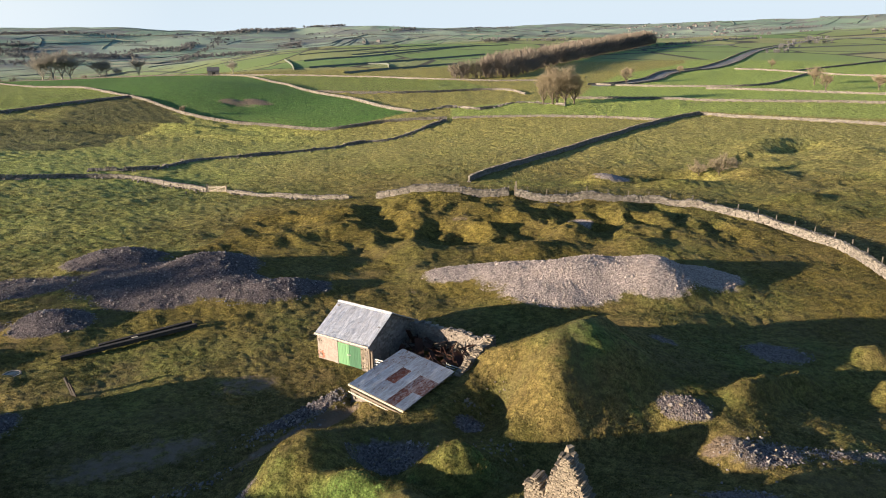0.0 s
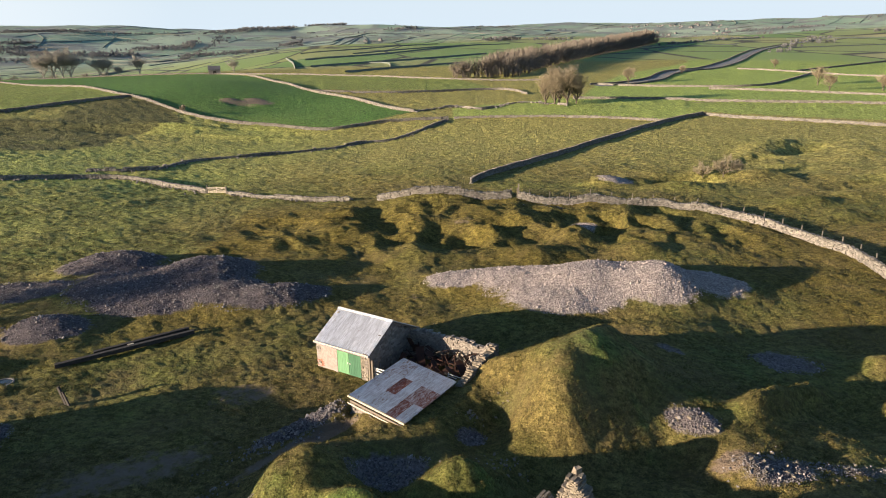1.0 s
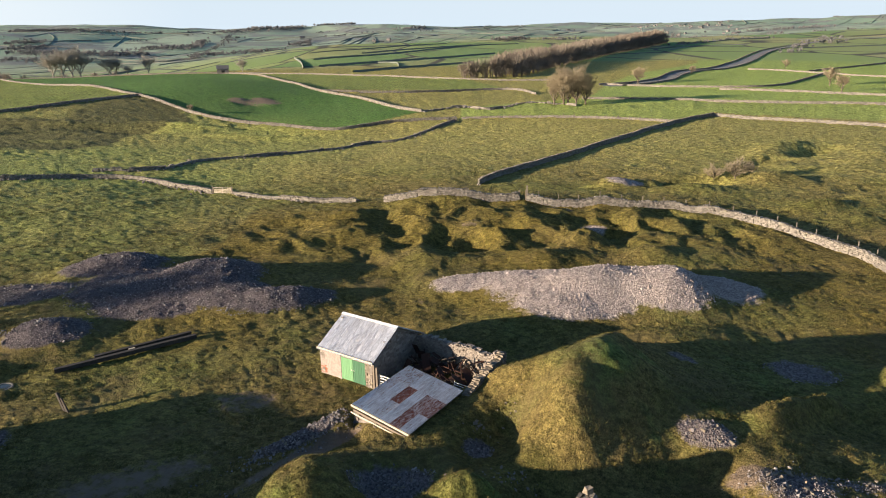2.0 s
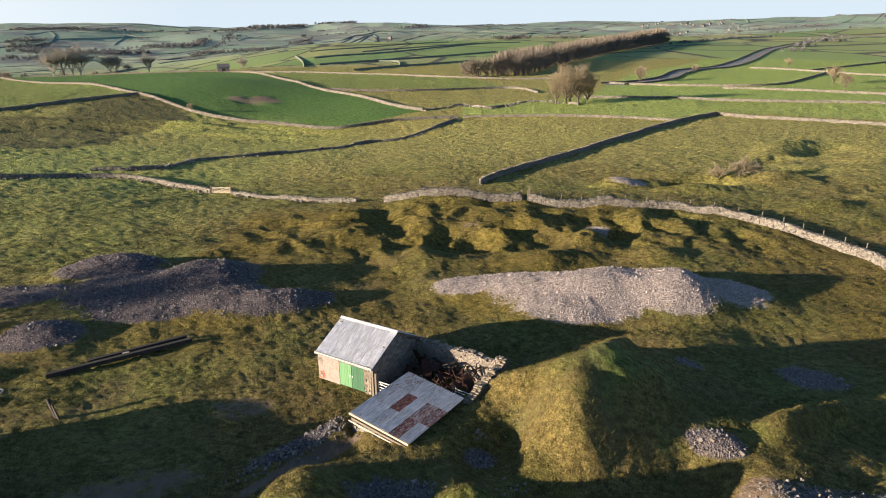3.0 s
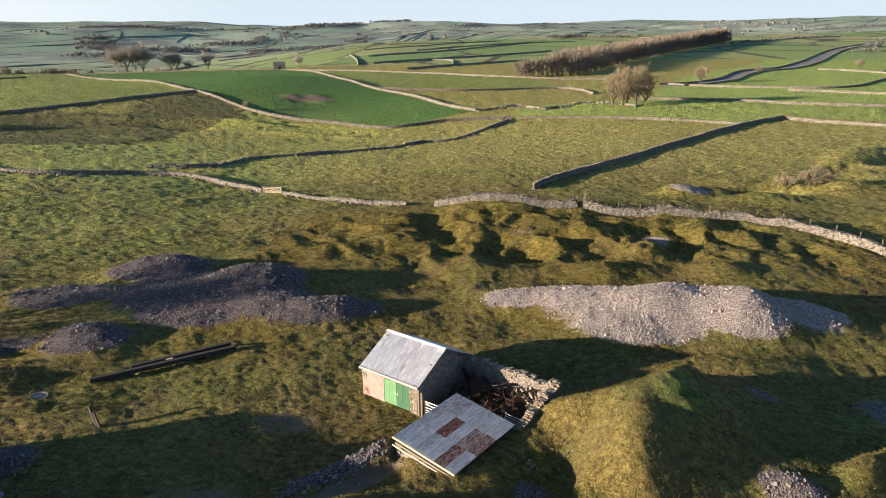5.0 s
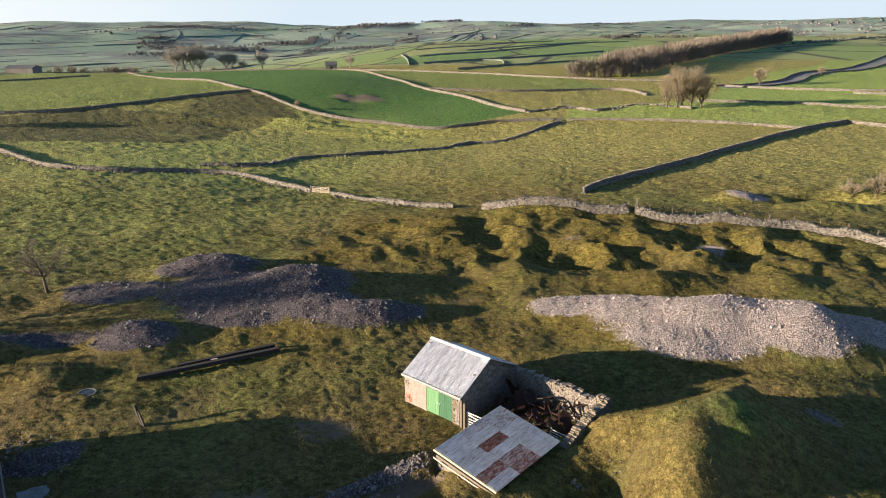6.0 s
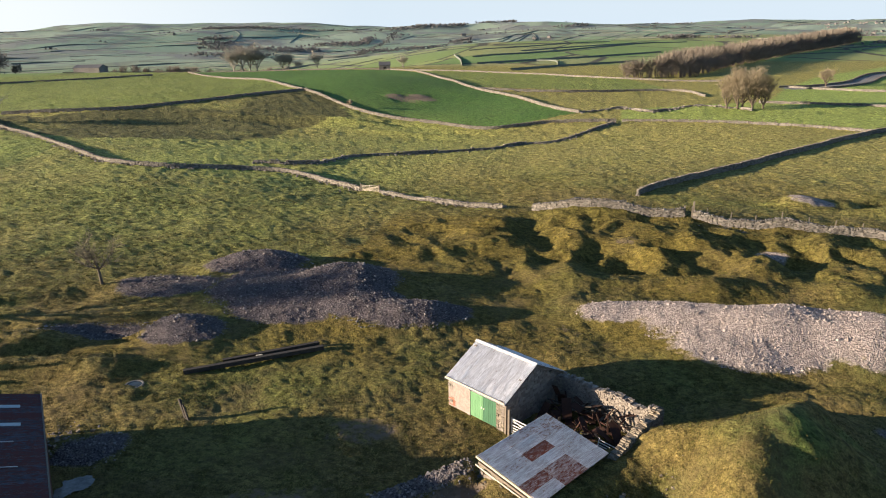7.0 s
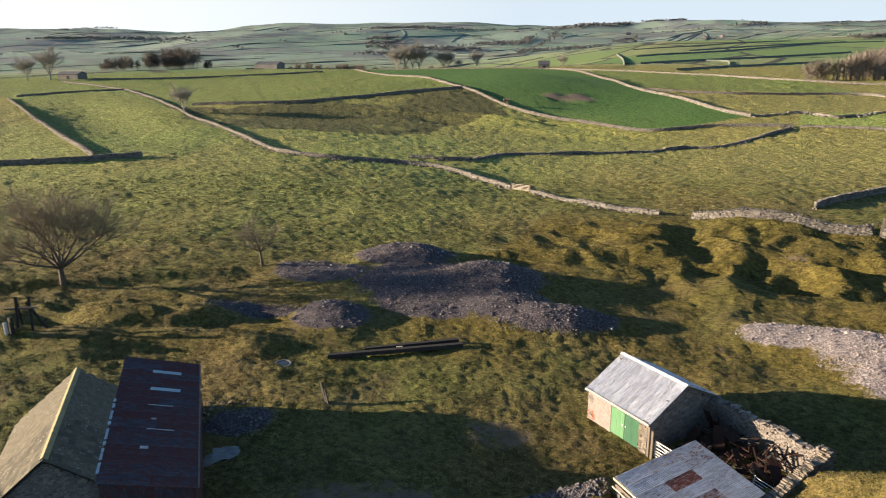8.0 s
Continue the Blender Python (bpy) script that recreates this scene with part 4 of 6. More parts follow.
def build_hut():
    """Local x runs along the front from -5.55 to 0, local y into the depth, the front wall at y = 0."""
    hut = empty("stone_hut", -5.4, 51.7, 0, "small stone hut with pale corrugated roof and green doors", "hut")
    L, W, E, R = 5.55, 6.7, 2.35, 4.15
    stack = HUT @ Matrix.Translation((0, 0, 0)) @ Matrix.Rotation(radians(90), 4, "Z")
    rake = lambda s: E + (R - E) * (1 - abs(s - W / 2) / (W / 2)) - 0.06
    stone_wall_part("gable_wall", stack, W, R, 0.45, hut, HUT_STONE, 1, rake, 0.34, "grey rubble stone gable")
    stone_wall_part("gable_wall", HUT @ Matrix.Translation((-L + 0.45, 0, 0)) @ Matrix.Rotation(radians(90), 4, "Z"), W, R, 0.45, hut, HUT_STONE, 2, rake, 0.34)
    back = HUT @ Matrix.Translation((0, W, 0)) @ Matrix.Rotation(radians(180), 4, "Z")
    stone_wall_part("back_wall", back, L, E, 0.45, hut, HUT_STONE, 3, None, 0.34)
    # front: limewashed wall, green doors, stone jamb
    g = Geo().box(HUT, 2.25, 0.3, E + 0.45, -L, 0.0, -0.45)
    g.object("front_wall", LIMEWASH, hut, "peeling pale limewashed wall")
    rng = random.Random(4)
    for i in range(9):
        for j in range(3):
            if rng.random() < 0.85:
                Geo().box(HUT, 0.21, 0.02, 0.068, -L - 0.004 + 0.225 * j + (0.11 if i % 2 else 0), -0.012, 0.1 + 0.24 * i * 0.33).object("brick", BRICK_RED, hut)
    stone_wall_part("door_jamb", HUT @ Matrix.Translation((-0.75, 0.0, 0)), 0.72, E, 0.5, hut, RUIN_STONE, 5, lambda s: E - 0.05, 0.36, "squared pale stone jamb")
    Geo().box(HUT, 2.6, 0.25, 0.22, -3.32, 0.05, 1.98).object("lintel", OLD_TIMBER, hut)
    for i, shade in enumerate((0, 1)):
        x0 = -3.28 + 1.27 * i
        paint = GREEN_PAINT if i else FRESH_GREEN
        door = Geo().box(HUT, 1.24, 0.03, 1.98, x0, 0.045, 0.04).object("door", paint, hut, "dark green boarded door leaf" if i else "light green boarded door leaf")
        for b in range(7):
            Geo().box(HUT, 0.168, 0.022, 1.96, x0 + 0.005 + 0.176 * b, 0.02 + 0.003 * (b % 2), 0.05).object("board", paint, door)
        Geo().box(HUT, 0.06, 0.05, 0.14, x0 + (1.1 if i == 0 else 0.06), -0.02, 1.02).object("latch", GATE_WHITE, door)
    # roof frame and sheets
    fall = math.degrees(math.atan2(R - E, W / 2))
    run = math.hypot(R - E, W / 2)
    n = 8
    for side, k in ((-1, -1), (1, 1)):
        for i in range(n):
            w = (L + 0.36) / n
            x0 = -L - 0.2 + i * w
            frame_ = HUT @ Matrix.Translation((0, W / 2, R + 0.02 + 0.006 * (i % 2)))
            if side > 0:
                m = frame_ @ Matrix.Translation((x0, 0, 0)) @ Matrix.Rotation(radians(-fall), 4, "X")
            else:
                m = frame_ @ Matrix.Translation((x0 + w + 0.03, 0, 0)) @ Matrix.Rotation(radians(180), 4, "Z") @ Matrix.Rotation(radians(-fall), 4, "X")
            sheet("roof_sheet", m, w + 0.03, run + 0.25, ZINC, hut, "weathered pale zinc sheet" if side < 0 else "")
    g = Geo()
    for s in (-1, 1):
        a, b = HUT @ Vector((-L - 0.22, W / 2, R + 0.085)), HUT @ Vector((0.2, W / 2, R + 0.085))
        c, d = HUT @ Vector((0.2, W / 2 + s * 0.2, R - 0.01)), HUT @ Vector((-L - 0.22, W / 2 + s * 0.2, R - 0.01))
        g.hexa([a, b, c, d] if s < 0 else [d, c, b, a], [p + Vector((0, 0, 0.02)) for p in ([a, b, c, d] if s < 0 else [d, c, b, a])])
    g.object("ridge_cap", ZINC, hut)
    for xx in (-L - 0.2, 0.12):
        g = Geo()
        for s in (-1, 1):
            g.beam(HUT @ Vector((xx, W / 2, R - 0.09)), HUT @ Vector((xx, W / 2 + s * (W / 2 + 0.12), E - 0.15)), 0.04, 0.16)
        g.object("bargeboard", OLD_TIMBER, hut)
    Geo().beam(HUT @ Vector((-L - 0.2, -0.14, E - 0.02)), HUT @ Vector((0.14, -0.14, E - 0.02)), 0.04, 0.12).object("fascia", PALE_TIMBER, hut)
    # tall posts at the corner
    for k, (px, h) in enumerate(((0.12, 2.25), (0.42, 2.05))):
        post = Geo().box(HUT, 0.16, 0.16, h + 0.5, px, -0.12, -0.5).object("timber_post", OLD_TIMBER)
        tagged(post, "weathered timber gatepost against the hut corner", "post", "gateposts")
    return hut


def build_yard_gate():
    gate = empty("field_gate", *(HUT @ Vector((0.7, 0.05, 0))), "pale barred metal field gate closing the yard", "gate")
    x0, x1 = 0.62, 3.6
    for z in (0.25, 0.45, 0.65, 0.87, 1.12, 1.35):
        Geo().beam(HUT @ Vector((x0, 0.1, z)), HUT @ Vector((x1, 0.1, z)), 0.05, 0.06).object("bar", GATE_WHITE, gate)
    for x in (x0, x1, (x0 + x1) / 2):
        Geo().beam(HUT @ Vector((x, 0.1, 0.2)), HUT @ Vector((x, 0.1, 1.42)), 0.06, 0.06).object("stile", GATE_WHITE, gate)
    Geo().beam(HUT @ Vector((x0, 0.1, 1.32)), HUT @ Vector((x1, 0.1, 0.28)), 0.04, 0.05).object("brace", GATE_WHITE, gate)


def wall_core(m, length, thick, top, parent, material=None):
    """Mortar and small rubble between the stones of a wall."""
    k = int(length / 0.2)
    v, f = [], []
    for i in range(k + 1):
        s = 0.1 + i * (length - 0.2) / k
        high = max(top(s) - 0.34, 0.2)
        v += [m @ Vector(p) for p in ((s, 0.03, -0.45), (s, 0.03, high), (s, thick - 0.03, high), (s, thick - 0.03, -0.45))]
    for i in range(k):
        a, b = 4 * i, 4 * i + 4
        f += [(a + j, a + (j + 1) % 4, b + (j + 1) % 4, b + j) for j in range(4)]
    f += [(3, 2, 1, 0), (4 * k, 4 * k + 1, 4 * k + 2, 4 * k + 3)]
    mesh_object("core", [tuple(p) for p in v], [q[::-1] for q in f], material or MORTAR, parent, "weathered lime mortar and rubble")


def build_yard():
    """Ruined rubble walls round the yard behind the lean-to, open to the sky."""
    def ragged(h, seed, drop=0.0, length=9.0):
        return lambda s: h - drop * s / length + 0.28 * float(value_noise(s * 0.9, seed, seed)) + 0.14 * float(value_noise(s * 3.1, seed, seed + 1))
    yard = empty("ruined_yard_wall", *(HUT @ Vector((4, 5, 0))), "ruined rubble limestone walls enclosing a roofless yard", "ruin")
    stone_wall_part("back_wall", HUT @ Matrix.Translation((0.0, 5.9, 0)), 8.5, 3.0, 0.55, yard, HUT_STONE, 11, ragged(2.55, 1, -0.1), 0.17, "pale rubble wall with a broken top")
    end = HUT @ Matrix.Translation((8.6, 2.6, 0)) @ Matrix.Rotation(radians(90), 4, "Z")
    stone_wall_part("end_wall", end, 3.8, 3.2, 0.6, yard, RUIN_STONE, 12, lambda s: 2.25 + 0.16 * s + 0.2 * float(value_noise(s * 2.4, 3, 5)), 0.15, "sunlit pale broken wall",
                    gap=lambda s, z: 0.5 < s < 0.95 and 2.0 < z < 2.45)
    wall_core(end, 3.8, 0.6, lambda s: 2.25 + 0.16 * s + 0.2 * float(value_noise(s * 2.4, 3, 5)), yard)
    stub = HUT @ Matrix.Translation((8.95, 0.0, 0)) @ Matrix.Rotation(radians(90), 4, "Z")
    stone_wall_part("end_wall", stub, 2.7, 3.0, 0.6, yard, RUIN_STONE, 13, lambda s: 2.3 + 0.1 * s + 0.3 * float(value_noise(s * 1.8, 8, 5)), 0.15)
    wall_core(stub, 2.7, 0.6, lambda s: 2.3 + 0.1 * s + 0.3 * float(value_noise(s * 1.8, 8, 5)), yard)
    return yard


def build_lean_to():
    """A low mono-pitch roof of patched corrugated sheets in front of the yard."""
    shed = empty("lean_to_shed", *(HUT @ Vector((6, -3.4, 0))), "low lean-to with patched rusty corrugated roof", "shed")
    x0, x1, y0, y1, zh, zl = 3.6, 8.3, -6.6, 0.05, 3.0, 2.25
    run = math.hypot(x1 - x0, zh - zl)
    fall = math.degrees(math.atan2(zh - zl, x1 - x0))
    rng = random.Random(6)
    # sheets lie lengthwise along y, six side by side down the fall, in three tiers
    n, tiers = 6, 3
    w, l = (run + 0.1) / n, (y1 - y0) / tiers
    rust = {(1, 2), (1, 4), (0, 4), (1, 5)}
    for tier in range(tiers):
        for i in range(n):
            m = HUT @ Matrix.Translation((x0, y0, zh)) @ Matrix.Rotation(radians(fall), 4, "Y") @ Matrix.Translation((i * w, tier * l, 0.02 + 0.012 * tier + 0.005 * (i % 2)))
            mat = RUSTED if (tier, i) in rust else ZINC_OLD
            sheet("roof_sheet", m, w + 0.03, l + (0.12 if tier < 2 else 0.0), mat, shed, "rust-red corrugated sheet" if mat is RUSTED else "")
    Geo().beam(HUT @ Vector((x0 - 0.05, y0 - 0.04, zh - 0.06)), HUT @ Vector((x1 + 0.08, y0 - 0.04, zl - 0.08)), 0.05, 0.14).object("bargeboard", PALE_TIMBER, shed, "pale edge board")
    Geo().beam(HUT @ Vector((x0 + 0.1, y0 + 0.05, zh - 0.42)), HUT @ Vector((x1, y0 + 0.05, zl - 0.42)), 0.12, 0.16).object("beam", OLD_TIMBER, shed)
    Geo().beam(HUT @ Vector((x0 - 0.05, y0 - 0.1, zh - 0.56)), HUT @ Vector((x1, y0 - 0.1, zl - 0.52)), 0.05, 0.09).object("rail", PALE_TIMBER, shed)
    for xx in (x0 + 0.1, (x0 + x1) / 2, x1 - 0.1):
        Geo().beam(HUT @ Vector((xx, y0, zh - 0.15 - (zh - zl) * (xx - x0) / (x1 - x0))), HUT @ Vector((xx, y1, zh - 0.15 - (zh - zl) * (xx - x0) / (x1 - x0))), 0.1, 0.14).object("purlin", OLD_TIMBER, shed)
    front = HUT @ Matrix.Translation((x0 + 0.1, y0 + 0.12, 0))
    stone_wall_part("front_wall", front, x1 - x0 - 0.15, 2.5, 0.4, shed, HUT_STONE, 21, lambda s: zh - 0.5 - (zh - zl) * s / (x1 - x0), 0.34)
    low = HUT @ Matrix.Translation((x1 - 0.1, y0 + 0.12, 0)) @ Matrix.Rotation(radians(90), 4, "Z")
    stone_wall_part("side_wall", low, y1 - y0 - 0.2, 2.2, 0.4, shed, HUT_STONE, 22, lambda s: zl - 0.1, 0.34)
    high = HUT @ Matrix.Translation((x0 + 0.45, y0 + 0.12, 0)) @ Matrix.Rotation(radians(90), 4, "Z")
    stone_wall_part("side_wall", high, y1 - y0 - 0.2, 2.9, 0.4, shed, HUT_STONE, 23, lambda s: zh - 0.2, 0.34)


build_hut()
build_yard()
build_yard_gate()
build_lean_to()
# ---- the farmhouse and the long shed ----
FD, FN = Vector((0.688, -0.726, 0)).normalized(), Vector((0.726, 0.688, 0)).normalized()
FARM = Matrix(((FD.x, FN.x, 0, -38.8), (FD.y, FN.y, 0, 36.55), (0, 0, 1, 0), (0, 0, 0, 1)))


def build_house():
    """Local x runs along the ridge towards the near gable, local y to the shed; the ridge at y = 0."""
    house = empty("stone_house", *(FARM @ Vector((5, 0, 0))), "long stone outbuilding with lichened stone-slate roof", "house")
    L, half, R = 10.2, 3.5, 6.5
    E = R - half * 0.8
    rng = np.random.default_rng(8)
    rake = lambda s: E + (R - E) * (1 - abs(s - half) / half) - 0.12
    for x in (0.5, L):
        m = FARM @ Matrix.Translation((x, -half, 0)) @ Matrix.Rotation(radians(90), 4, "Z")
        stone_wall_part("gable_wall", m, 2 * half, R, 0.5, house, HUT_STONE, 31, rake, 0.2)
        wall_core(m, 2 * half, 0.5, rake, house, CORE)
    for y in (-half, half - 0.5):
        stone_wall_part("side_wall", FARM @ Matrix.Translation((0.5, y, 0)), L - 1.0, E, 0.5, house, HUT_STONE, 33 + int(y > 0), lambda s: E - 0.1, 0.4)
    fall = math.atan2(R - E, half)
    slates = []
    for side in (-1, 1):
        down, course = 0.0, 0
        length = half / math.cos(fall) + 0.25
        while down < length:
            size = 0.52
            s = -0.25 + (0.18 if course % 2 else 0.0)
            while s < L + 0.2:
                w = rng.uniform(0.32, 0.62)
                slates.append((side, s, min(w, L + 0.25 - s), down, size))
                s += w
            down += 0.36
            course += 1
    # nearest slates are parts; the rest are joined
    def slate_box(side, s, w, down, size):
        lift = 0.045
        y = side * (down + size / 2) * math.cos(fall)
        z = R + 0.03 - (down + size / 2) * math.sin(fall) + lift
        turn = Matrix.Rotation(-side * (fall - 0.05), 4, "X")
        return FARM @ Matrix.Translation((s + w / 2, y, z)) @ turn, (w * 0.97, size, 0.045)
    slates.sort(key=lambda q: -q[1])
    shared = mesh_object("slate", *[np.array(a) for a in stones(rng, np.zeros((1, 3)), np.ones((1, 3)), np.zeros(1), 0.03)], SLATE)
    proto = shared.data
    bpy.data.objects.remove(shared)
    at, fc = [], []
    for i, q in enumerate(slates):
        m, dim = slate_box(*q)
        m = m @ Matrix.Rotation(rng.normal(0, 0.02), 4, "Z") @ Matrix.Rotation(rng.normal(0, 0.015), 4, "X")
        if i < 290:
            ob = new("slate", proto)
            ob.parent, ob.matrix_parent_inverse = house, house.matrix_basis.inverted()
            ob.matrix_basis = m @ Matrix.Diagonal((*dim, 1))
        else:
            c = CUBE * np.array(dim)
            at.append(c @ np.array(m.to_3x3()).T + np.array(m.translation))
            fc.append(CUBE_F + 8 * len(fc))
    tagged(mesh_object("slates", np.concatenate(at), np.concatenate(fc), SLATE, house), kind="stuff")
    g = Geo()
    for side in (-1, 1):
        a, b = FARM @ Vector((-0.2, 0, R - 0.03)), FARM @ Vector((L + 0.2, 0, R - 0.03))
        c, d = FARM @ Vector((L + 0.2, side * half, E - 0.03)), FARM @ Vector((-0.2, side * half, E - 0.03))
        ring = [a, b, c, d] if side > 0 else [d, c, b, a]
        ring = ring[::-1]
        g.hexa([p - Vector((0, 0, 0.06)) for p in ring], ring)
    g.object("roof_deck", DARK_TIMBER, house)
    for i in range(17):
        g = Geo()
        x = -0.2 + i * 0.62
        for side in (-1, 1):
            pts = [(x, 0, R + 0.17), (x + 0.6, 0, R + 0.17), (x + 0.6, side * 0.2, R + 0.03), (x, side * 0.2, R + 0.03)]
            ring = [FARM @ Vector(p) for p in (pts if side > 0 else pts[::-1])][::-1]
            g.hexa([p - Vector((0, 0, 0.06)) for p in ring], ring)
        g.object("ridge_tile", RIDGE, house, "pale stone ridge tile" if i == 0 else "")
    # small dark windows in the near gable
    for y, z, w, h in ((-1.7, 2.6, 0.8, 0.7), (1.0, 2.4, 0.9, 0.8), (2.4, 1.9, 0.6, 0.9)):
        win = Geo().box(FARM, 0.06, w, h, L - 0.01, y, z).object("window", DARK_INSIDE, house)
        Geo().box(FARM, 0.12, w + 0.25, 0.15, L - 0.02, y - 0.12, z - 0.16).object("sill", RIDGE, win)
        Geo().box(FARM, 0.10, w + 0.35, 0.18, L - 0.02, y - 0.17, z + h).object("lintel", RIDGE, win)


def build_long_shed():
    shed = empty("long_shed", *(FARM @ Vector((3, 4.6, 0))), "long dark corrugated-iron shed with pale rooflights", "shed")
    x0, x1, y0, y1, zh, zl = -4.9, 10.7, 2.15, 7.0, 4.85, 3.4
    run, fall = math.hypot(y1 - y0, zh - zl), math.degrees(math.atan2(zh - zl, y1 - y0))
    n = 16
    w = (x1 - x0) / n
    for tier, (a, b) in enumerate(((0.0, run * 0.52), (run * 0.49, run + 0.1))):
        for i in range(n):
            m = FARM @ Matrix.Translation((x0 + i * w, y0, zh + 0.005 * (i % 2))) @ Matrix.Rotation(radians(-fall), 4, "X") @ Matrix.Translation((0, a, 0.02 - 0.014 * tier))
            sheet("roof_sheet", m, w + 0.03, b - a, BLACK_SHEET, shed)
    for xx, yy, ww, ll, pale in ((-3.1, 2.0, 0.42, 1.9, 1), (-0.5, 2.0, 0.42, 1.9, 1), (1.9, 2.0, 0.12, 1.5, 0), (4.9, 2.1, 0.12, 1.6, 0), (6.9, 1.9, 0.3, 0.45, 0), (3.6, 2.3, 0.2, 0.3, 0)):
        m = FARM @ Matrix.Translation((xx, y0, zh + 0.05)) @ Matrix.Rotation(radians(-fall), 4, "X") @ Matrix.Translation((0, yy, 0))
        sheet("rooflight", m, ww, ll, ROOFLIGHT if pale else ZINC_OLD, shed, "pale translucent rooflight" if pale else "pale patch sheet")
    for i in range(12):
        Geo().box(FARM, 0.36 + 0.3 * math.sin(2.3 * i) ** 2, 0.12 + 0.08 * math.cos(3.1 * i) ** 2, 0.05, 1.6 + i * 0.72 + 0.12 * math.sin(4.0 * i), y0 - 0.1, zh + 0.03).object("flashing", ROOFLIGHT, shed)
    for y, z in ((y1 - 0.1, zl - 0.05),):
        Geo().box(FARM, x1 - x0 - 0.2, 0.12, z + 0.4, x0 + 0.1, y - 0.12, -0.4).object("side_wall", BLACK_SHEET, shed)
    for x in (x0 + 0.15, x1 - 0.3):
        a = FARM @ Vector((x, y0 + 0.1, -0.4)), FARM @ Vector((x + 0.15, y0 + 0.1, -0.4)), FARM @ Vector((x + 0.15, y1 - 0.15, -0.4)), FARM @ Vector((x, y1 - 0.15, -0.4))
        top = FARM @ Vector((x, y0 + 0.1, zh - 0.08)), FARM @ Vector((x + 0.15, y0 + 0.1, zh - 0.08)), FARM @ Vector((x + 0.15, y1 - 0.15, zl - 0.04)), FARM @ Vector((x, y1 - 0.15, zl - 0.04))
        Geo().hexa(a, top).object("end_wall", BLACK_SHEET, shed)
    # dark panel on the closed end wall, in place of a shaded opening
    Geo().box(FARM, 0.05, 2.6, 2.6, x1 - 0.14, y0 + 1.2, 0.0).object("doorway", DARK_INSIDE, shed, "dark panel for a doorway's unlit inside")
    Geo().beam(FARM @ Vector((x0, y1 + 0.1, zl - 0.02)), FARM @ Vector((x1, y1 + 0.1, zl - 0.02)), 0.1, 0.08).object("gutter", OLD_TIMBER, shed)


build_house()
build_long_shed()

# ---- trees ----


def grow(rng, limbs, twigs, start, way, length, radius, depth, bend=0.28, twig=0.022, count=5):
    """One limb and, from it, its boughs and twigs."""
    pts, radii, at, d = [start], [radius], start.copy(), way.normalized()
    steps = 5
    for i in range(steps):
        d = (d + Vector((rng.uniform(-1, 1), rng.uniform(-1, 1), rng.uniform(-0.5, 0.8))) * bend * 0.5).normalized()
        at = at + d * (length / steps)
        pts.append(at.copy()), radii.append(radius * (1 - 0.62 * (i + 1) / steps))
    limbs.tube(pts, radii, 6 if depth > 2 else 4)
    if depth <= 1:
        for k in range(count * 4):
            p = pts[1 + rng.randrange(steps)]
            t = (d + Vector((rng.uniform(-1, 1), rng.uniform(-1, 1), rng.uniform(-0.6, 1.0))) * 0.9).normalized()
            q = p + t * length * rng.uniform(0.35, 0.85)
            side = t.cross(Vector((rng.uniform(-1, 1), rng.uniform(-1, 1), 0.3))).normalized() * twig
            mid = p.lerp(q, 0.5) + side * rng.uniform(-3, 3)
            twigs.quad(p - side, p + side, mid + side * 0.8, mid - side * 0.8)
            twigs.quad(mid - side * 0.8, mid + side * 0.8, q + side * 0.3, q - side * 0.3)
    if depth == 0:
        return
    for k in range(count):
        j = 2 + rng.randrange(steps - 1)
        turn = Vector((rng.uniform(-1, 1), rng.uniform(-1, 1), rng.uniform(-0.15, 0.75))).normalized()
        grow(rng, limbs, twigs, pts[j], (d * 0.75 + turn * 0.85), length * rng.uniform(0.55, 0.8), radii[j] * 0.72, depth - 1, bend, twig, count)


def bare_tree(height, radius, depth, seed, label, bark=None, twig_mat=None, twig=0.022, boughs=5, lean=0.0, clear=0.25, wide=1.0):
    """A leafless tree at the origin: trunk with limbs, and a crown of twigs."""
    rng = random.Random(seed)
    tree = new("bare_tree")
    tagged(tree, label, "tree")
    limbs, twigs = Geo(), Geo()
    top = Vector((lean * height * clear, 0, height * clear))
    limbs.tube([Vector((0, 0, -0.3)), top * 0.5, top], [radius * 1.35, radius, radius * 0.85], 8)
    for k in range(boughs):
        a = 2 * math.pi * (k + rng.uniform(-0.2, 0.2)) / boughs
        grow(rng, limbs, twigs, top * rng.uniform(0.8, 1.0), Vector((math.cos(a) * wide, math.sin(a) * wide, rng.uniform(0.7, 1.5))), height * 0.34, radius * 0.55, depth, twig=twig, count=4)
    grow(rng, limbs, twigs, top, Vector((lean, 0, 1)), height * 0.36, radius * 0.65, depth, twig=twig, count=4)
    limbs.object("trunk", bark or BARK, tree, shade=True)
    twigs.object("crown", twig_mat or TWIG, tree)
    return tree


def stand(tree, x, y, size=1.0, turn=0.0, sink=0.1):
    """Sets a tree, or a copy of one, on the ground."""
    return Matrix.Translation((x, y, gz(x, y) - sink)) @ Matrix.Rotation(radians(turn), 4, "Z") @ Matrix.Scale(size, 4)


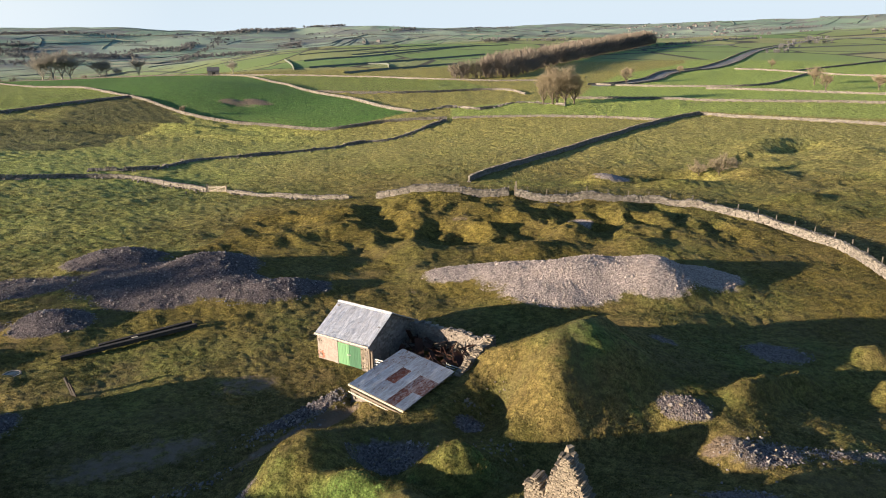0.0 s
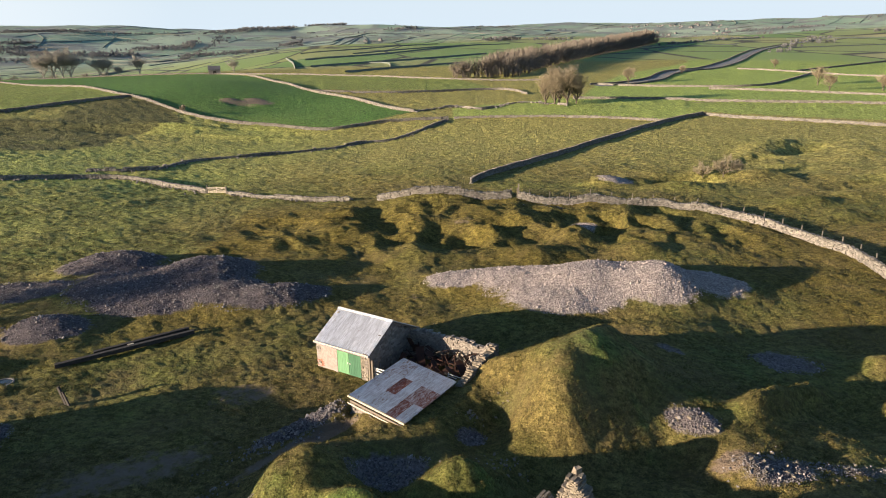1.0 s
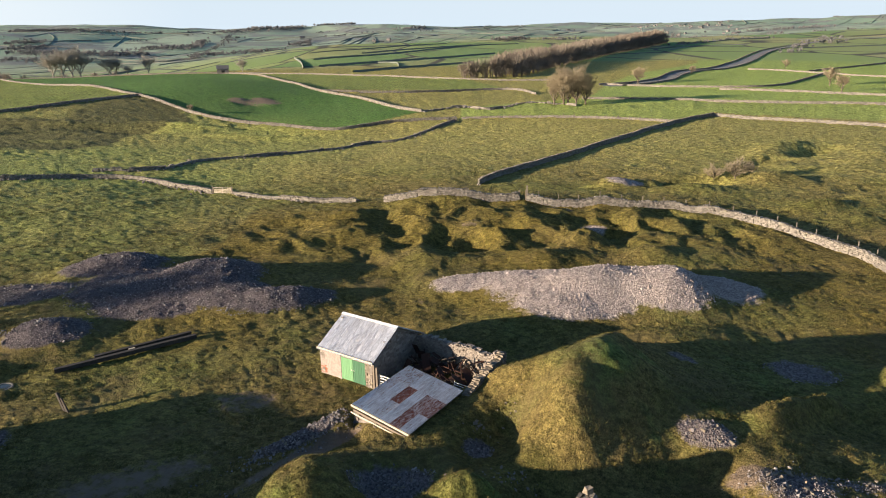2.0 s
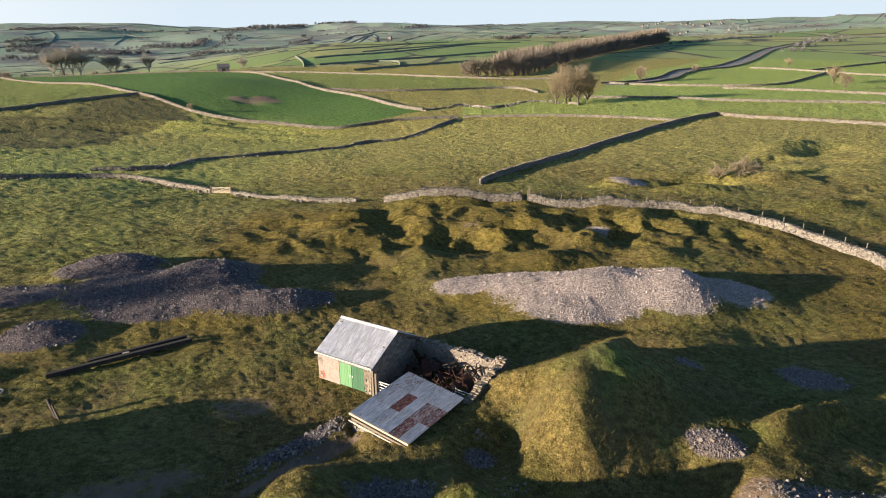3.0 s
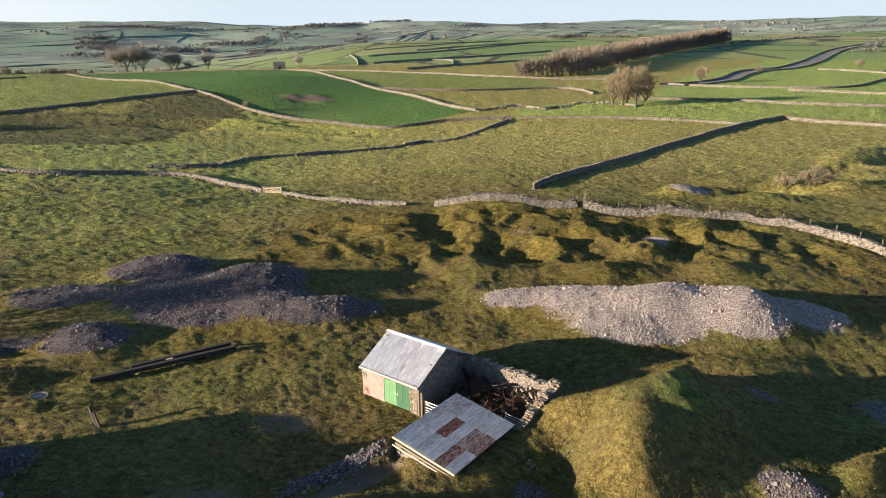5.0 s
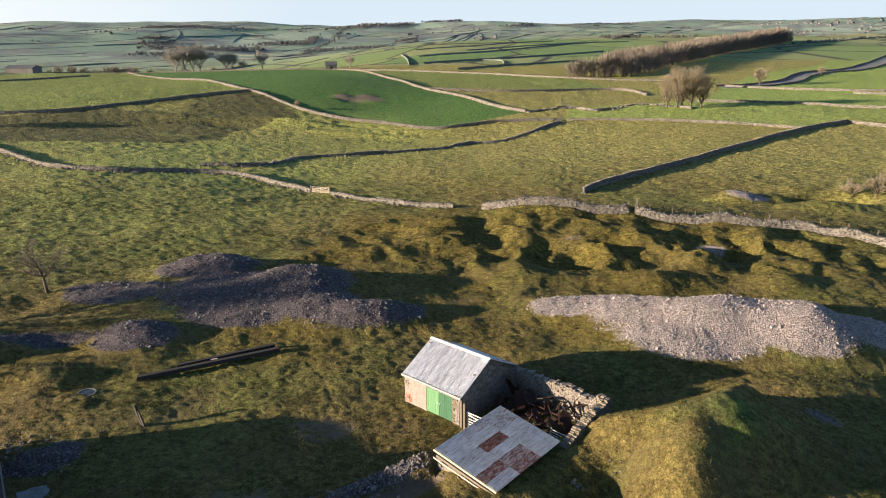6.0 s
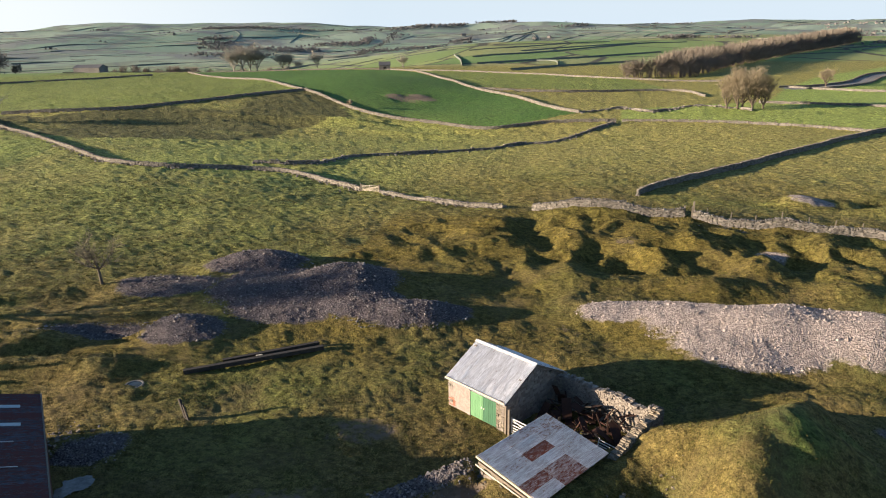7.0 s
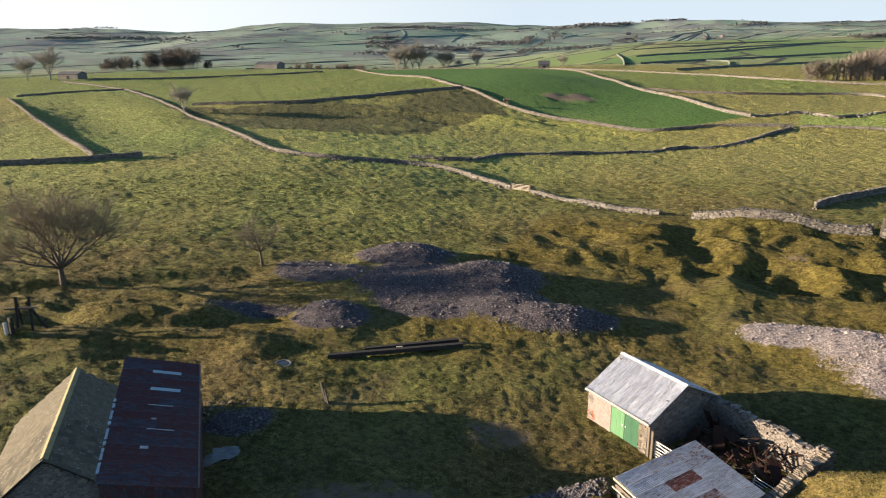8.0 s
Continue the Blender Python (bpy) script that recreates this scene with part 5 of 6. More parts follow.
def build_trees():
    old = bare_tree(10.5, 0.24, 3, 3, "spreading bare tree with grey twigs beside the field bank", wide=1.5, twig=0.0075, clear=0.16, boughs=9)
    old.matrix_basis = stand(old, -70.5, 58.4, 1.25, 20)
    thin = bare_tree(6.2, 0.15, 2, 9, "small slender bare tree leaning at the field edge", lean=-0.1, twig=0.006, clear=0.3, boughs=6, wide=1.2)
    thin.matrix_basis = stand(thin, -53.4, 71.9, 1.05, 0)
    group = bare_tree(15.5, 0.4, 3, 21, "tall bare sunlit tree in a small clump by walls", twig=0.019, clear=0.1, wide=0.8, boughs=6)
    group.matrix_basis = stand(group, 45.5, 263, 0.98, 40)
    for x, y, s, t in ((50, 262, 1.0, 200), (54, 265, 0.8, 300), (42.5, 266, 0.8, 120), (48, 268, 0.95, 70)):
        copy_thing(group, stand(group, x, y, s, t))
    lone = bare_tree(8.5, 0.25, 2, 33, "lone bare tree in a far pasture", twig=0.035, wide=0.75, clear=0.16)
    spots = [(101, 366, 1.15, 10), (181, 332, 1.0, 50), (170, 302, 0.85, 200), (190, 297, 0.8, 90), (150, 428, 0.6, 20), (226, 470, 0.7, 70), (-203, 209.5, 0.9, 80),
             (-285, 540, 1.5, 10), (-277, 545, 1.7, 60), (-267, 541, 1.6, 130), (-262, 548, 1.5, 200), (-243, 545, 1.1, 30), (-236, 548, 1.0, 90), (-226, 545, 1.1, 220), (-221, 548, 1.2, 300),
             (-480, 338, 1.6, 50), (-466, 344, 1.6, 150), (-90, 255, 0.35, 10)]
    spots = [q for q in spots if q[0] > -200]
    crest = bare_tree(12.0, 0.3, 3, 52, "tall grey leafless tree on the crest of the fields", bark=CREST_TWIG, twig_mat=CREST_TWIG, twig=0.016, wide=0.75, clear=0.14, boughs=5)
    rows = [(-462, 328, 1.5, 50), (-454, 339, 1.4, 150), (-285, 527, 1.15, 10), (-279, 530, 1.35, 60), (-274, 533, 1.4, 130), (-269, 535, 1.25, 200), (-251, 544, 1.0, 30), (-247, 546, 0.9, 90),
            (-236, 540, 0.5, 220), (-226, 555, 0.95, 300), (-149, 539, 0.6, 40), (-190.5, 197.5, 0.62, 10)]
    crest.matrix_basis = stand(crest, *rows[0])
    for x, y, s, t in rows[1:]:
        copy_thing(crest, stand(crest, x, y, s, t))
    lone.matrix_basis = stand(lone, *spots[0])
    for x, y, s, t in spots[1:]:
        copy_thing(lone, stand(lone, x, y, s, t))
    bush = bare_tree(4.2, 0.1, 2, 41, "pale leafless scrub tree in the grassy hollow", twig=0.016, clear=0.12, wide=1.1)
    bush.matrix_basis = stand(bush, 49.2, 130.2, 1.05, 0)
    for x, y, s, t in ((55.9, 131.5, 1.2, 100), (52.5, 133, 0.9, 200), (59, 132.5, 0.75, 300)):
        copy_thing(bush, stand(bush, x, y, s, t))


def build_wood():
    """The long belt of bare trees, one mesh: stems and sprays of twigs."""
    rng = np.random.default_rng(12)
    axis = [(12, 416), (47, 434), (78, 526), (113, 604), (150, 700), (190, 795), (255, 935), (350, 1130)]
    x, y, way = along(axis, 4.0)
    count, n = 900, 90
    i = rng.integers(0, len(x), count)
    edge = np.minimum(1.0, i / 12.0)
    off = rng.uniform(-1, 18, count) * edge + rng.uniform(-2, 4, count)
    px, py = x[i] - np.sin(way[i]) * off + rng.normal(0, 1.5, count), y[i] + np.cos(way[i]) * off
    k = rng.integers(0, len(x), 700)
    low = rng.uniform(-4, 2.5, 700)
    bx, by = x[k] - np.sin(way[k]) * low, y[k] + np.cos(way[k]) * low
    crown(rng, bx, by, rng.uniform(4.0, 8.5, 700), 46, 0.5, 0.08, "wood_undergrowth", WOOD_TWIG, "bare bushes and saplings along the woodland edge")
    crown(rng, px, py, rng.uniform(13.5, 16.5, count) * (0.72 + 0.28 * edge) * (1 + 0.35 * smooth(np.hypot(px, py), 500, 1100)), n, 0.40, 0.09,
          "bare_wood", WOOD_TWIG, "long belt of leafless brown woodland on the plateau")


def crown(rng, px, py, h, n, wide, thick, name, material, label):
    """Many leafless trees in one mesh: a stem each, and n sprays that fill a rounded crown."""
    base, far = ground_z(px, py), np.hypot(px, py)
    rep = lambda q: np.repeat(q, n)
    m = len(px) * n
    X, Y, B, H = rep(px), rep(py), rep(base), rep(h)
    a, e, r = rng.uniform(0, 2 * np.pi, m), np.arcsin(rng.uniform(-0.9, 0.98, m)), rng.uniform(0.45, 1.0, m) ** 0.5
    tip = np.stack([X + np.cos(a) * np.cos(e) * H * wide * r, Y + np.sin(a) * np.cos(e) * H * wide * r, B + H * (0.54 + 0.46 * np.sin(e) * r)], -1)
    core = np.stack([X, Y, B + H * rng.uniform(0.3, 0.6, m)], -1)
    root = core + (tip - core) * rng.uniform(0.1, 0.6, m)[:, None]
    tip = tip + rng.normal(0, 0.02, (m, 3)) * H[:, None]
    b = rng.uniform(0, np.pi, m)
    side = np.stack([np.cos(b), np.sin(b), rng.normal(0, 0.3, m)], -1) * (thick * rng.uniform(0.5, 1.3, m) * (0.6 + rep(far) / 700))[:, None]
    v = np.stack([root - side, root + side, tip + side * 0.5, tip - side * 0.5], 1).reshape(-1, 3)
    stems = []
    for dx, dy in ((0.2, 0.0), (0.0, 0.2)):
        lo, hi = np.stack([px, py, base - 0.4], -1), np.stack([px, py, base + 0.75 * h], -1)
        d = np.array((dx, dy, 0.0))
        stems.append(np.stack([lo - d, lo + d, hi + d * 0.5, hi - d * 0.5], 1).reshape(-1, 3))
    v = np.concatenate([v] + stems)
    return tagged(mesh_object(name, v, np.arange(len(v)).reshape(-1, 4), material), label, "woodland", kind="stuff")


def build_far_trees():
    """Clumps, hedges and copses of the far country."""
    rng = np.random.default_rng(5)
    px, py, hh = [], [], []

    def clump(cx, cy, spread, n, h, flat=0.4, turn=0.0):
        u, v = rng.normal(0, spread, n), rng.normal(0, spread * flat, n)
        px.extend(cx + u * math.cos(turn) - v * math.sin(turn)), py.extend(cy + u * math.sin(turn) + v * math.cos(turn))
        hh.extend(h * rng.uniform(0.6, 1.05, n))

    def belt(ax, ay, bx, by, n, h, deep):
        t = rng.uniform(0, 1, n)
        px.extend(ax + (bx - ax) * t + rng.normal(0, 6, n)), py.extend(ay + (by - ay) * t + rng.normal(0, deep, n))
        hh.extend(h * rng.uniform(0.55, 1.05, n))

    def planted(name, n, wide, thick, material, label):
        crown(rng, np.array(px), np.array(py), np.array(hh), n, wide, thick, name, material, label)
        px.clear(), py.clear(), hh.clear()
    for cx, cy, sp, n, h in ((-486, 491, 11, 34, 21), (-500, 474, 6, 12, 20), (-522, 455, 10, 16, 14), (-468, 505, 4, 4, 9), (-430, 590, 20, 18, 13), (-388, 618, 14, 26, 15), (-330, 640, 20, 14, 13)):
        clump(cx, cy, sp, n, h)
    planted("bare_copse", 260, 0.40, 0.08, WOOD_TWIG, "bare grey-brown copses beyond the green fields")
    # woods of the valley floor
    for ax, ay, bx, by, n, h in ((-969, 1631, -813, 1620, 46, 13), (-813, 1620, -684, 1673, 50, 13), (-1091, 1845, -1040, 1893, 24, 13), (-762, 1834, -620, 1836, 46, 12), (-627, 1836, -691, 2103, 46, 12),
                                 (-558, 1608, -457, 1610, 34, 11), (-457, 1610, -374, 1661, 26, 11), (-397, 1935, -383, 2108, 26, 12), (-902, 1473, -718, 1463, 44, 11), (-1042, 1731, -964, 1752, 30, 12)):
        belt(ax, ay, bx, by, int(2.2 * n), 0.85 * h, 26)
    belt(-504, 1401, -605, 2032, 60, 7, 5), belt(-605, 2032, -709, 2451, 40, 7, 5)
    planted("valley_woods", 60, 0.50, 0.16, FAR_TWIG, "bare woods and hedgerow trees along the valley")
    # plantations on the hills and the skyline
    for ax, ay, bx, by, n, h, deep in ((-1486, 2531, -1180, 2344, 70, 13, 20), (-826, 2715, -544, 2894, 110, 15, 40), (-528, 3100, -353, 2985, 50, 13, 20), (-171, 2666, -59, 2765, 26, 11, 20), (99, 3150, 337, 3150, 60, 9, 15),
                                       (-1176, 2300, -968, 2513, 40, 10, 20), (-1988, 1456, -1948, 1599, 50, 12, 25), (-1948, 1599, -1620, 1647, 60, 12, 25), (-1434, 2420, -1173, 2420, 70, 12, 15), (617, 2029, 720, 1800, 60, 10, 60),
                                       (113, 1528, 178, 1492, 40, 13, 14), (188, 1387, 255, 1371, 18, 9, 8), (893, 2119, 1137, 2109, 44, 9, 20), (329, 1024, 429, 1139, 14, 6, 4), (429, 1139, 616, 1356, 22, 6, 4), (-2300, 1700, -2200, 1900, 20, 11, 15)):
        belt(ax, ay, bx, by, 2 * n, 0.85 * h, deep)
    for cx, cy, sp, n, h in ((430, 860, 10, 10, 7), (520, 985, 16, 16, 8), (350, 720, 8, 8, 6), (600, 1120, 14, 12, 8)):
        clump(cx, cy, sp, n, h)
    for k in range(60):
        d, a = rng.uniform(1700, 3000), rng.uniform(-1.05, 0.62)
        clump(d * math.sin(a), d * math.cos(a), rng.uniform(8, 40), int(rng.integers(4, 12)), rng.uniform(5, 9), 0.15, rng.uniform(-0.5, 0.9))
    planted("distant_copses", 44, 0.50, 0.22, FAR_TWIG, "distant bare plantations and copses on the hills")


PLATEAU_WALLS = [
    [(-190, 1010), (-134, 1049), (-57, 1164), (17, 1224)], [(-140, 770), (-83, 856), (-2, 1054), (82, 1189)], [(-104, 591), (-63, 652), (-2, 735), (65, 850)],
    [(-65, 502), (-32, 551), (-1, 588), (33, 625)], [(-104, 926), (-51, 1035), (33, 1140), (129, 1195)], [(-188, 925), (-140, 720), (-108, 566)], [(-63, 652), (-40, 640), (-32, 551)], [(261, 1400), (279, 1051), (305, 997)], [(329, 1024), (429, 1139), (616, 1356)],
    [(270, 858), (338, 979), (427, 1007)], [(410, 853), (579, 907)], [(567, 1164), (743, 1168)],
]
VALLEY_WALLS = [
    [(-289, 1823), (-275, 1977), (-265, 2260)], [(-252, 1866), (-247, 2009), (-229, 2181)], [(-226, 1892), (-226, 2033), (-218, 2284)], [(-181, 1881), (-184, 2058), (-218, 2284)],
    [(-487, 1230), (-462, 1359), (-380, 1408), (-313, 1461)], [(-749, 1562), (-617, 1505), (-543, 1531), (-437, 1537)], [(-470, 1526), (-374, 1525), (-301, 1579)],
    [(-1162, 2023), (-1178, 2235), (-1065, 2247)], [(-977, 1789), (-1092, 2051), (-1201, 2214)], [(-1009, 1962), (-988, 2187), (-895, 2296)], [(-868, 1913), (-993, 2279)], [(-574, 2032), (-602, 2399), (-517, 2437)],
]


def build_far_walls():
    """Field walls and hedges of the far hillsides, one mesh of low banks."""
    rng = np.random.default_rng(27)
    runs = []
    for y0 in np.cumsum(rng.uniform(70, 150, 26)) + 640:
        x = np.arange(-1.3 * y0, 0.95 * y0, 24.0)
        runs.append((x, y0 + 0.10 * x + 70 * fbm(x, 0 * x + y0, 420, 2, 81)))
    for x0 in np.cumsum(rng.uniform(70, 190, 46)) - 3600:
        y = np.arange(700, 3250, 24.0)
        runs.append((x0 + 0.45 * (y - 700) + 90 * fbm(y, 0 * y + x0, 500, 2, 82), y))
    v = []
    drawn = len(runs)
    for line in PLATEAU_WALLS + VALLEY_WALLS:
        x, y, way = along(line, 12.0)
        runs.append((x, y))
    for k, (x, y) in enumerate(runs):
        if len(x) < 3:
            continue
        z = ground_z(x, y)
        d = np.hypot(x, y)
        keep = (fbm(x, y, 260, 2, 83) > 0.06) & (d > 660) & (d < 3300) & (np.abs(np.arctan2(x, y)) < 1.15)
        keep &= ~((x > -0.2 * y) & (d < 1900))
        h = rng.uniform(0.7, 1.0) + 1.5 * (fbm(x, y, 120, 2, 84) > 0.3)
        if k >= drawn:
            keep = d > 0
            h = 0.0 * x + rng.uniform(1.1, 1.6)
        p = np.stack([x, y, z], -1)
        n = np.stack([-np.gradient(y), np.gradient(x), 0 * x], -1)
        n = n / np.linalg.norm(n, axis=1)[:, None] * 0.9
        top = p + np.stack([0 * x, 0 * x, h], -1)
        ok = keep[1:] & keep[:-1]
        for s in (-1, 1):
            v.append(np.stack([p[:-1] + s * n[:-1], p[1:] + s * n[1:], top[1:] + 0.4 * s * n[1:], top[:-1] + 0.4 * s * n[:-1]], 1)[ok].reshape(-1, 3))
    v = np.concatenate(v)
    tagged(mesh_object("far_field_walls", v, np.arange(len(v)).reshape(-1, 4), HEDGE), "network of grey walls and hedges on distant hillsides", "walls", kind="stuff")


build_trees()
build_wood()
build_far_trees()
build_far_walls()

# ---- small things of the yard and fields ----


def small_building(name, x, y, w, l, eave, ridge, turn, wall_mat, roof_mat, label, group="", door=False):
    base = gz(x, y)
    ob = empty(name, x, y, base, label, "building", group)
    m = Matrix.Translation((x, y, base - 0.5)) @ Matrix.Rotation(radians(turn), 4, "Z")
    p = lambda a, b, c: m @ Vector((a, b, c))
    g = Geo().box(m, l, w, eave + 0.5, -l / 2, -w / 2, 0)
    for s in (-1, 1):
        a, b, c = p(s * l / 2, -w / 2, eave + 0.5), p(s * l / 2, w / 2, eave + 0.5), p(s * l / 2, 0, ridge + 0.5)
        g.quad(a, b, c, c) if s > 0 else g.quad(b, a, c, c)
    g.object("wall", wall_mat, ob)
    g, o, t = Geo(), 0.3, 0.18
    for s in (-1, 1):
        ring = [p(-l / 2 - o, 0, ridge + 0.5), p(l / 2 + o, 0, ridge + 0.5), p(l / 2 + o, s * (w / 2 + o), eave + 0.4), p(-l / 2 - o, s * (w / 2 + o), eave + 0.4)]
        ring = ring[::-1] if s > 0 else ring
        g.hexa(ring, [q + Vector((0, 0, t)) for q in ring])
    g.object("roof", roof_mat, ob)
    if door:
        # dark panel on the wall for the shade inside a doorway
        Geo().box(m, 2.2, 0.1, 2.3, -0.9, -w / 2 - 0.06, 0.5).object("doorway", DARK_INSIDE, ob)
    return ob


HOUSE_WALL = plain_material("distant_house_wall", (0.12, 0.115, 0.11), (0.20, 0.19, 0.18), 0.2)
HOUSE_ROOF = plain_material("distant_slate_roof", (0.08, 0.082, 0.09), (0.13, 0.13, 0.14), 0.2)


def build_far_buildings():
    small_building("field_barn", -157, 517, 6, 8, 3.2, 5.6, 15, HUT_STONE, HOUSE_ROOF, "small grey stone field barn on the skyline rise", door=True)
    small_building("farm_shed", -446, 350, 9, 17, 3.4, 4.9, 10, HOUSE_WALL, HOUSE_ROOF, "long grey farm shed beyond the walled fields", door=True)
    small_building("farm_shed", -398, 505, 12, 22, 4.2, 6.2, 5, HOUSE_WALL, HOUSE_ROOF, "dark farm shed half hidden by trees")
    rng = random.Random(15)
    for k in range(46):
        a = rng.uniform(0.255, 0.39)
        d = rng.uniform(2250, 2900)
        small_building("village_house", d * math.sin(a), d * math.cos(a), rng.uniform(5, 6), rng.uniform(6, 10), 3.2, 5.2, rng.uniform(0, 180), HOUSE_WALL, HOUSE_ROOF,
                       "pale stone house in the distant village", "houses of the distant village")
    for x, y in ((-190, 2050), (-150, 2080), (-430, 2250), (-1220, 1900), (120, 2350)):
        small_building("farmhouse", x, y, 7, rng.uniform(9, 15), 4.5, 7.0, rng.uniform(0, 180), HOUSE_WALL, HOUSE_ROOF, "pale farmhouse on the far hillside", "far farmhouses")


def build_beams():
    """Two long dark baulks lying in the grass."""
    for (ax, ay), (bx, by), w in (((-32.8, 55.2), (-22.9, 61.6), 0.4), ((-30.6, 57.7), (-23.6, 62.3), 0.36)):
        za, zb = gz(ax, ay) + 0.17, gz(bx, by) + 0.17
        mid = gz((ax + bx) / 2, (ay + by) / 2) + 0.2 - (za + zb) / 2
        g = Geo().beam((ax, ay, za + max(0.0, mid)), (bx, by, zb + max(0.0, mid)), w, 0.36)
        tagged(g.object("timber_baulk", DARK_TIMBER), "long blackened timber baulk lying in the grass", "timber", "fallen baulks")
    x, y = -27.9, 58.6
    tagged(Geo().box(Matrix.Translation((x, y, gz(x, y) + 0.5)) @ Matrix.Rotation(0.57, 4, "Z"), 0.55, 0.2, 0.05).object("pale_offcut", PALE_TIMBER), "pale offcut of wood lying on a baulk", "timber")


def build_ring():
    """A round sunken trough with a stone rim."""
    x, y = -35.7, 52.7
    z = gz(x, y) - 0.03
    ob = empty("round_trough", x, y, z, "round concrete trough rim with dark water in grass", "trough")
    g, n = Geo(), 28
    for k in range(n):
        a, b = 2 * math.pi * k / n, 2 * math.pi * (k + 1) / n
        p = lambda r, t, h: Vector((x + r * math.cos(t), y + r * math.sin(t), z + h))
        g.quad(p(0.78, a, -0.1), p(0.78, b, -0.1), p(0.74, b, 0.1), p(0.74, a, 0.1))
        g.quad(p(0.74, a, 0.1), p(0.74, b, 0.1), p(0.62, b, 0.1), p(0.62, a, 0.1))
        g.quad(p(0.62, a, 0.1), p(0.62, b, 0.1), p(0.6, b, -0.05), p(0.6, a, -0.05))
    g.object("rim", HOUSE_WALL, ob, "grey concrete rim")
    g = Geo()
    for k in range(0, n):
        a, b = 2 * math.pi * k / n, 2 * math.pi * (k + 1) / n
        g.quad((x, y, z + 0.06), (x + 0.63 * math.cos(a), y + 0.63 * math.sin(a), z + 0.06), (x + 0.63 * math.cos(b), y + 0.63 * math.sin(b), z + 0.06), (x, y, z + 0.06))
    g.object("water", WATER, ob, "dark still water")


def build_posts():
    x, y = -28.8, 49.0
    z = gz(x, y)
    post = empty("leaning_post", x, y, z, "old leaning plank post standing in the grass", "post")
    Geo().beam((x + 0.15, y, z - 0.3), (x - 0.45, y + 0.25, z + 1.45), 0.16, 0.22).object("plank", DARK_TIMBER, post)
    Geo().beam((x + 0.3, y - 0.1, z - 0.2), (x - 0.25, y + 0.2, z + 1.0), 0.1, 0.5).object("board", DARK_TIMBER, post)
    # field gate in the far wall
    a, b = Vector((-42.9, 130.4, 0)), Vector((-39.5, 129.9, 0))
    gate = empty("wooden_field_gate", -41.2, 130.1, gz(-41.2, 130.1), "pale five-barred wooden gate in the field wall", "gate")
    za = max(gz(a.x, a.y), gz(b.x, b.y))
    for h in (0.25, 0.45, 0.67, 0.92, 1.2):
        Geo().beam(a + Vector((0, 0, za + h)), b + Vector((0, 0, za + h)), 0.06, 0.1).object("bar", PALE_TIMBER, gate)
    for s in (0.0, 0.5, 1.0):
        q = a.lerp(b, s)
        Geo().beam(q + Vector((0, 0, za + 0.15)), q + Vector((0, 0, za + 1.28)), 0.07, 0.1).object("stile", PALE_TIMBER, gate)
    Geo().beam(a + Vector((0, 0, za + 0.2)), b + Vector((0, 0, za + 1.2)), 0.05, 0.09).object("brace", PALE_TIMBER, gate)
    for q, h in ((a, 1.55), (b, 1.5)):
        q = q + (q - a.lerp(b, 0.5)).normalized() * 0.2
        tagged(Geo().beam((q.x, q.y, gz(q.x, q.y) - 0.3), (q.x, q.y, gz(q.x, q.y) + h), 0.2, 0.2).object("gatepost", OLD_TIMBER), "weathered wooden gatepost at the field gate", "post", "gateposts of the field gate")
    # little gate in the curving wall
    for px, py, h in ((12.2, 106.8, 1.5), (13.2, 106.6, 1.6), (13.6, 108.5, 2.2)):
        tagged(Geo().beam((px, py, gz(px, py) - 0.3), (px, py, gz(px, py) + h), 0.2, 0.2).object("gatepost", OLD_TIMBER), "weathered post at a gap in the wall", "post", "posts of the wall gap")
    # fence posts on the far side of walls
    def fence(points, step, h, off, label, group):
        fx, fy, way = along(points, step)
        proto = None
        for k in range(len(fx)):
            px, py = fx[k] - math.sin(way[k]) * off, fy[k] + math.cos(way[k]) * off
            m = Matrix.Translation((px, py, gz(px, py) - 0.2)) @ Matrix.Rotation(0.05 * math.sin(7.0 * k), 4, "X") @ Matrix.Rotation(0.06 * math.cos(5.0 * k), 4, "Y")
            if proto is None:
                proto = tagged(Geo().box(Matrix(), 0.1, 0.1, h + 0.2, -0.05, -0.05, 0).object("fence_post", OLD_TIMBER), label, "post", group)
                proto.matrix_basis = m
            else:
                copy_thing(proto, m)
    fence(CURVED[:8], 3.2, 1.65, 0.7, "thin weathered fence post behind the curving wall", "fence posts by the curving wall")
    fence(FAR_FENCE, 3.6, 1.5, -0.8, "weathered fence post before a far wall", "fence posts by the far wall")
    fence(GREEN_EDGE[4:], 5.0, 1.5, -0.9, "weathered fence post along the green field", "fence posts by the green field")


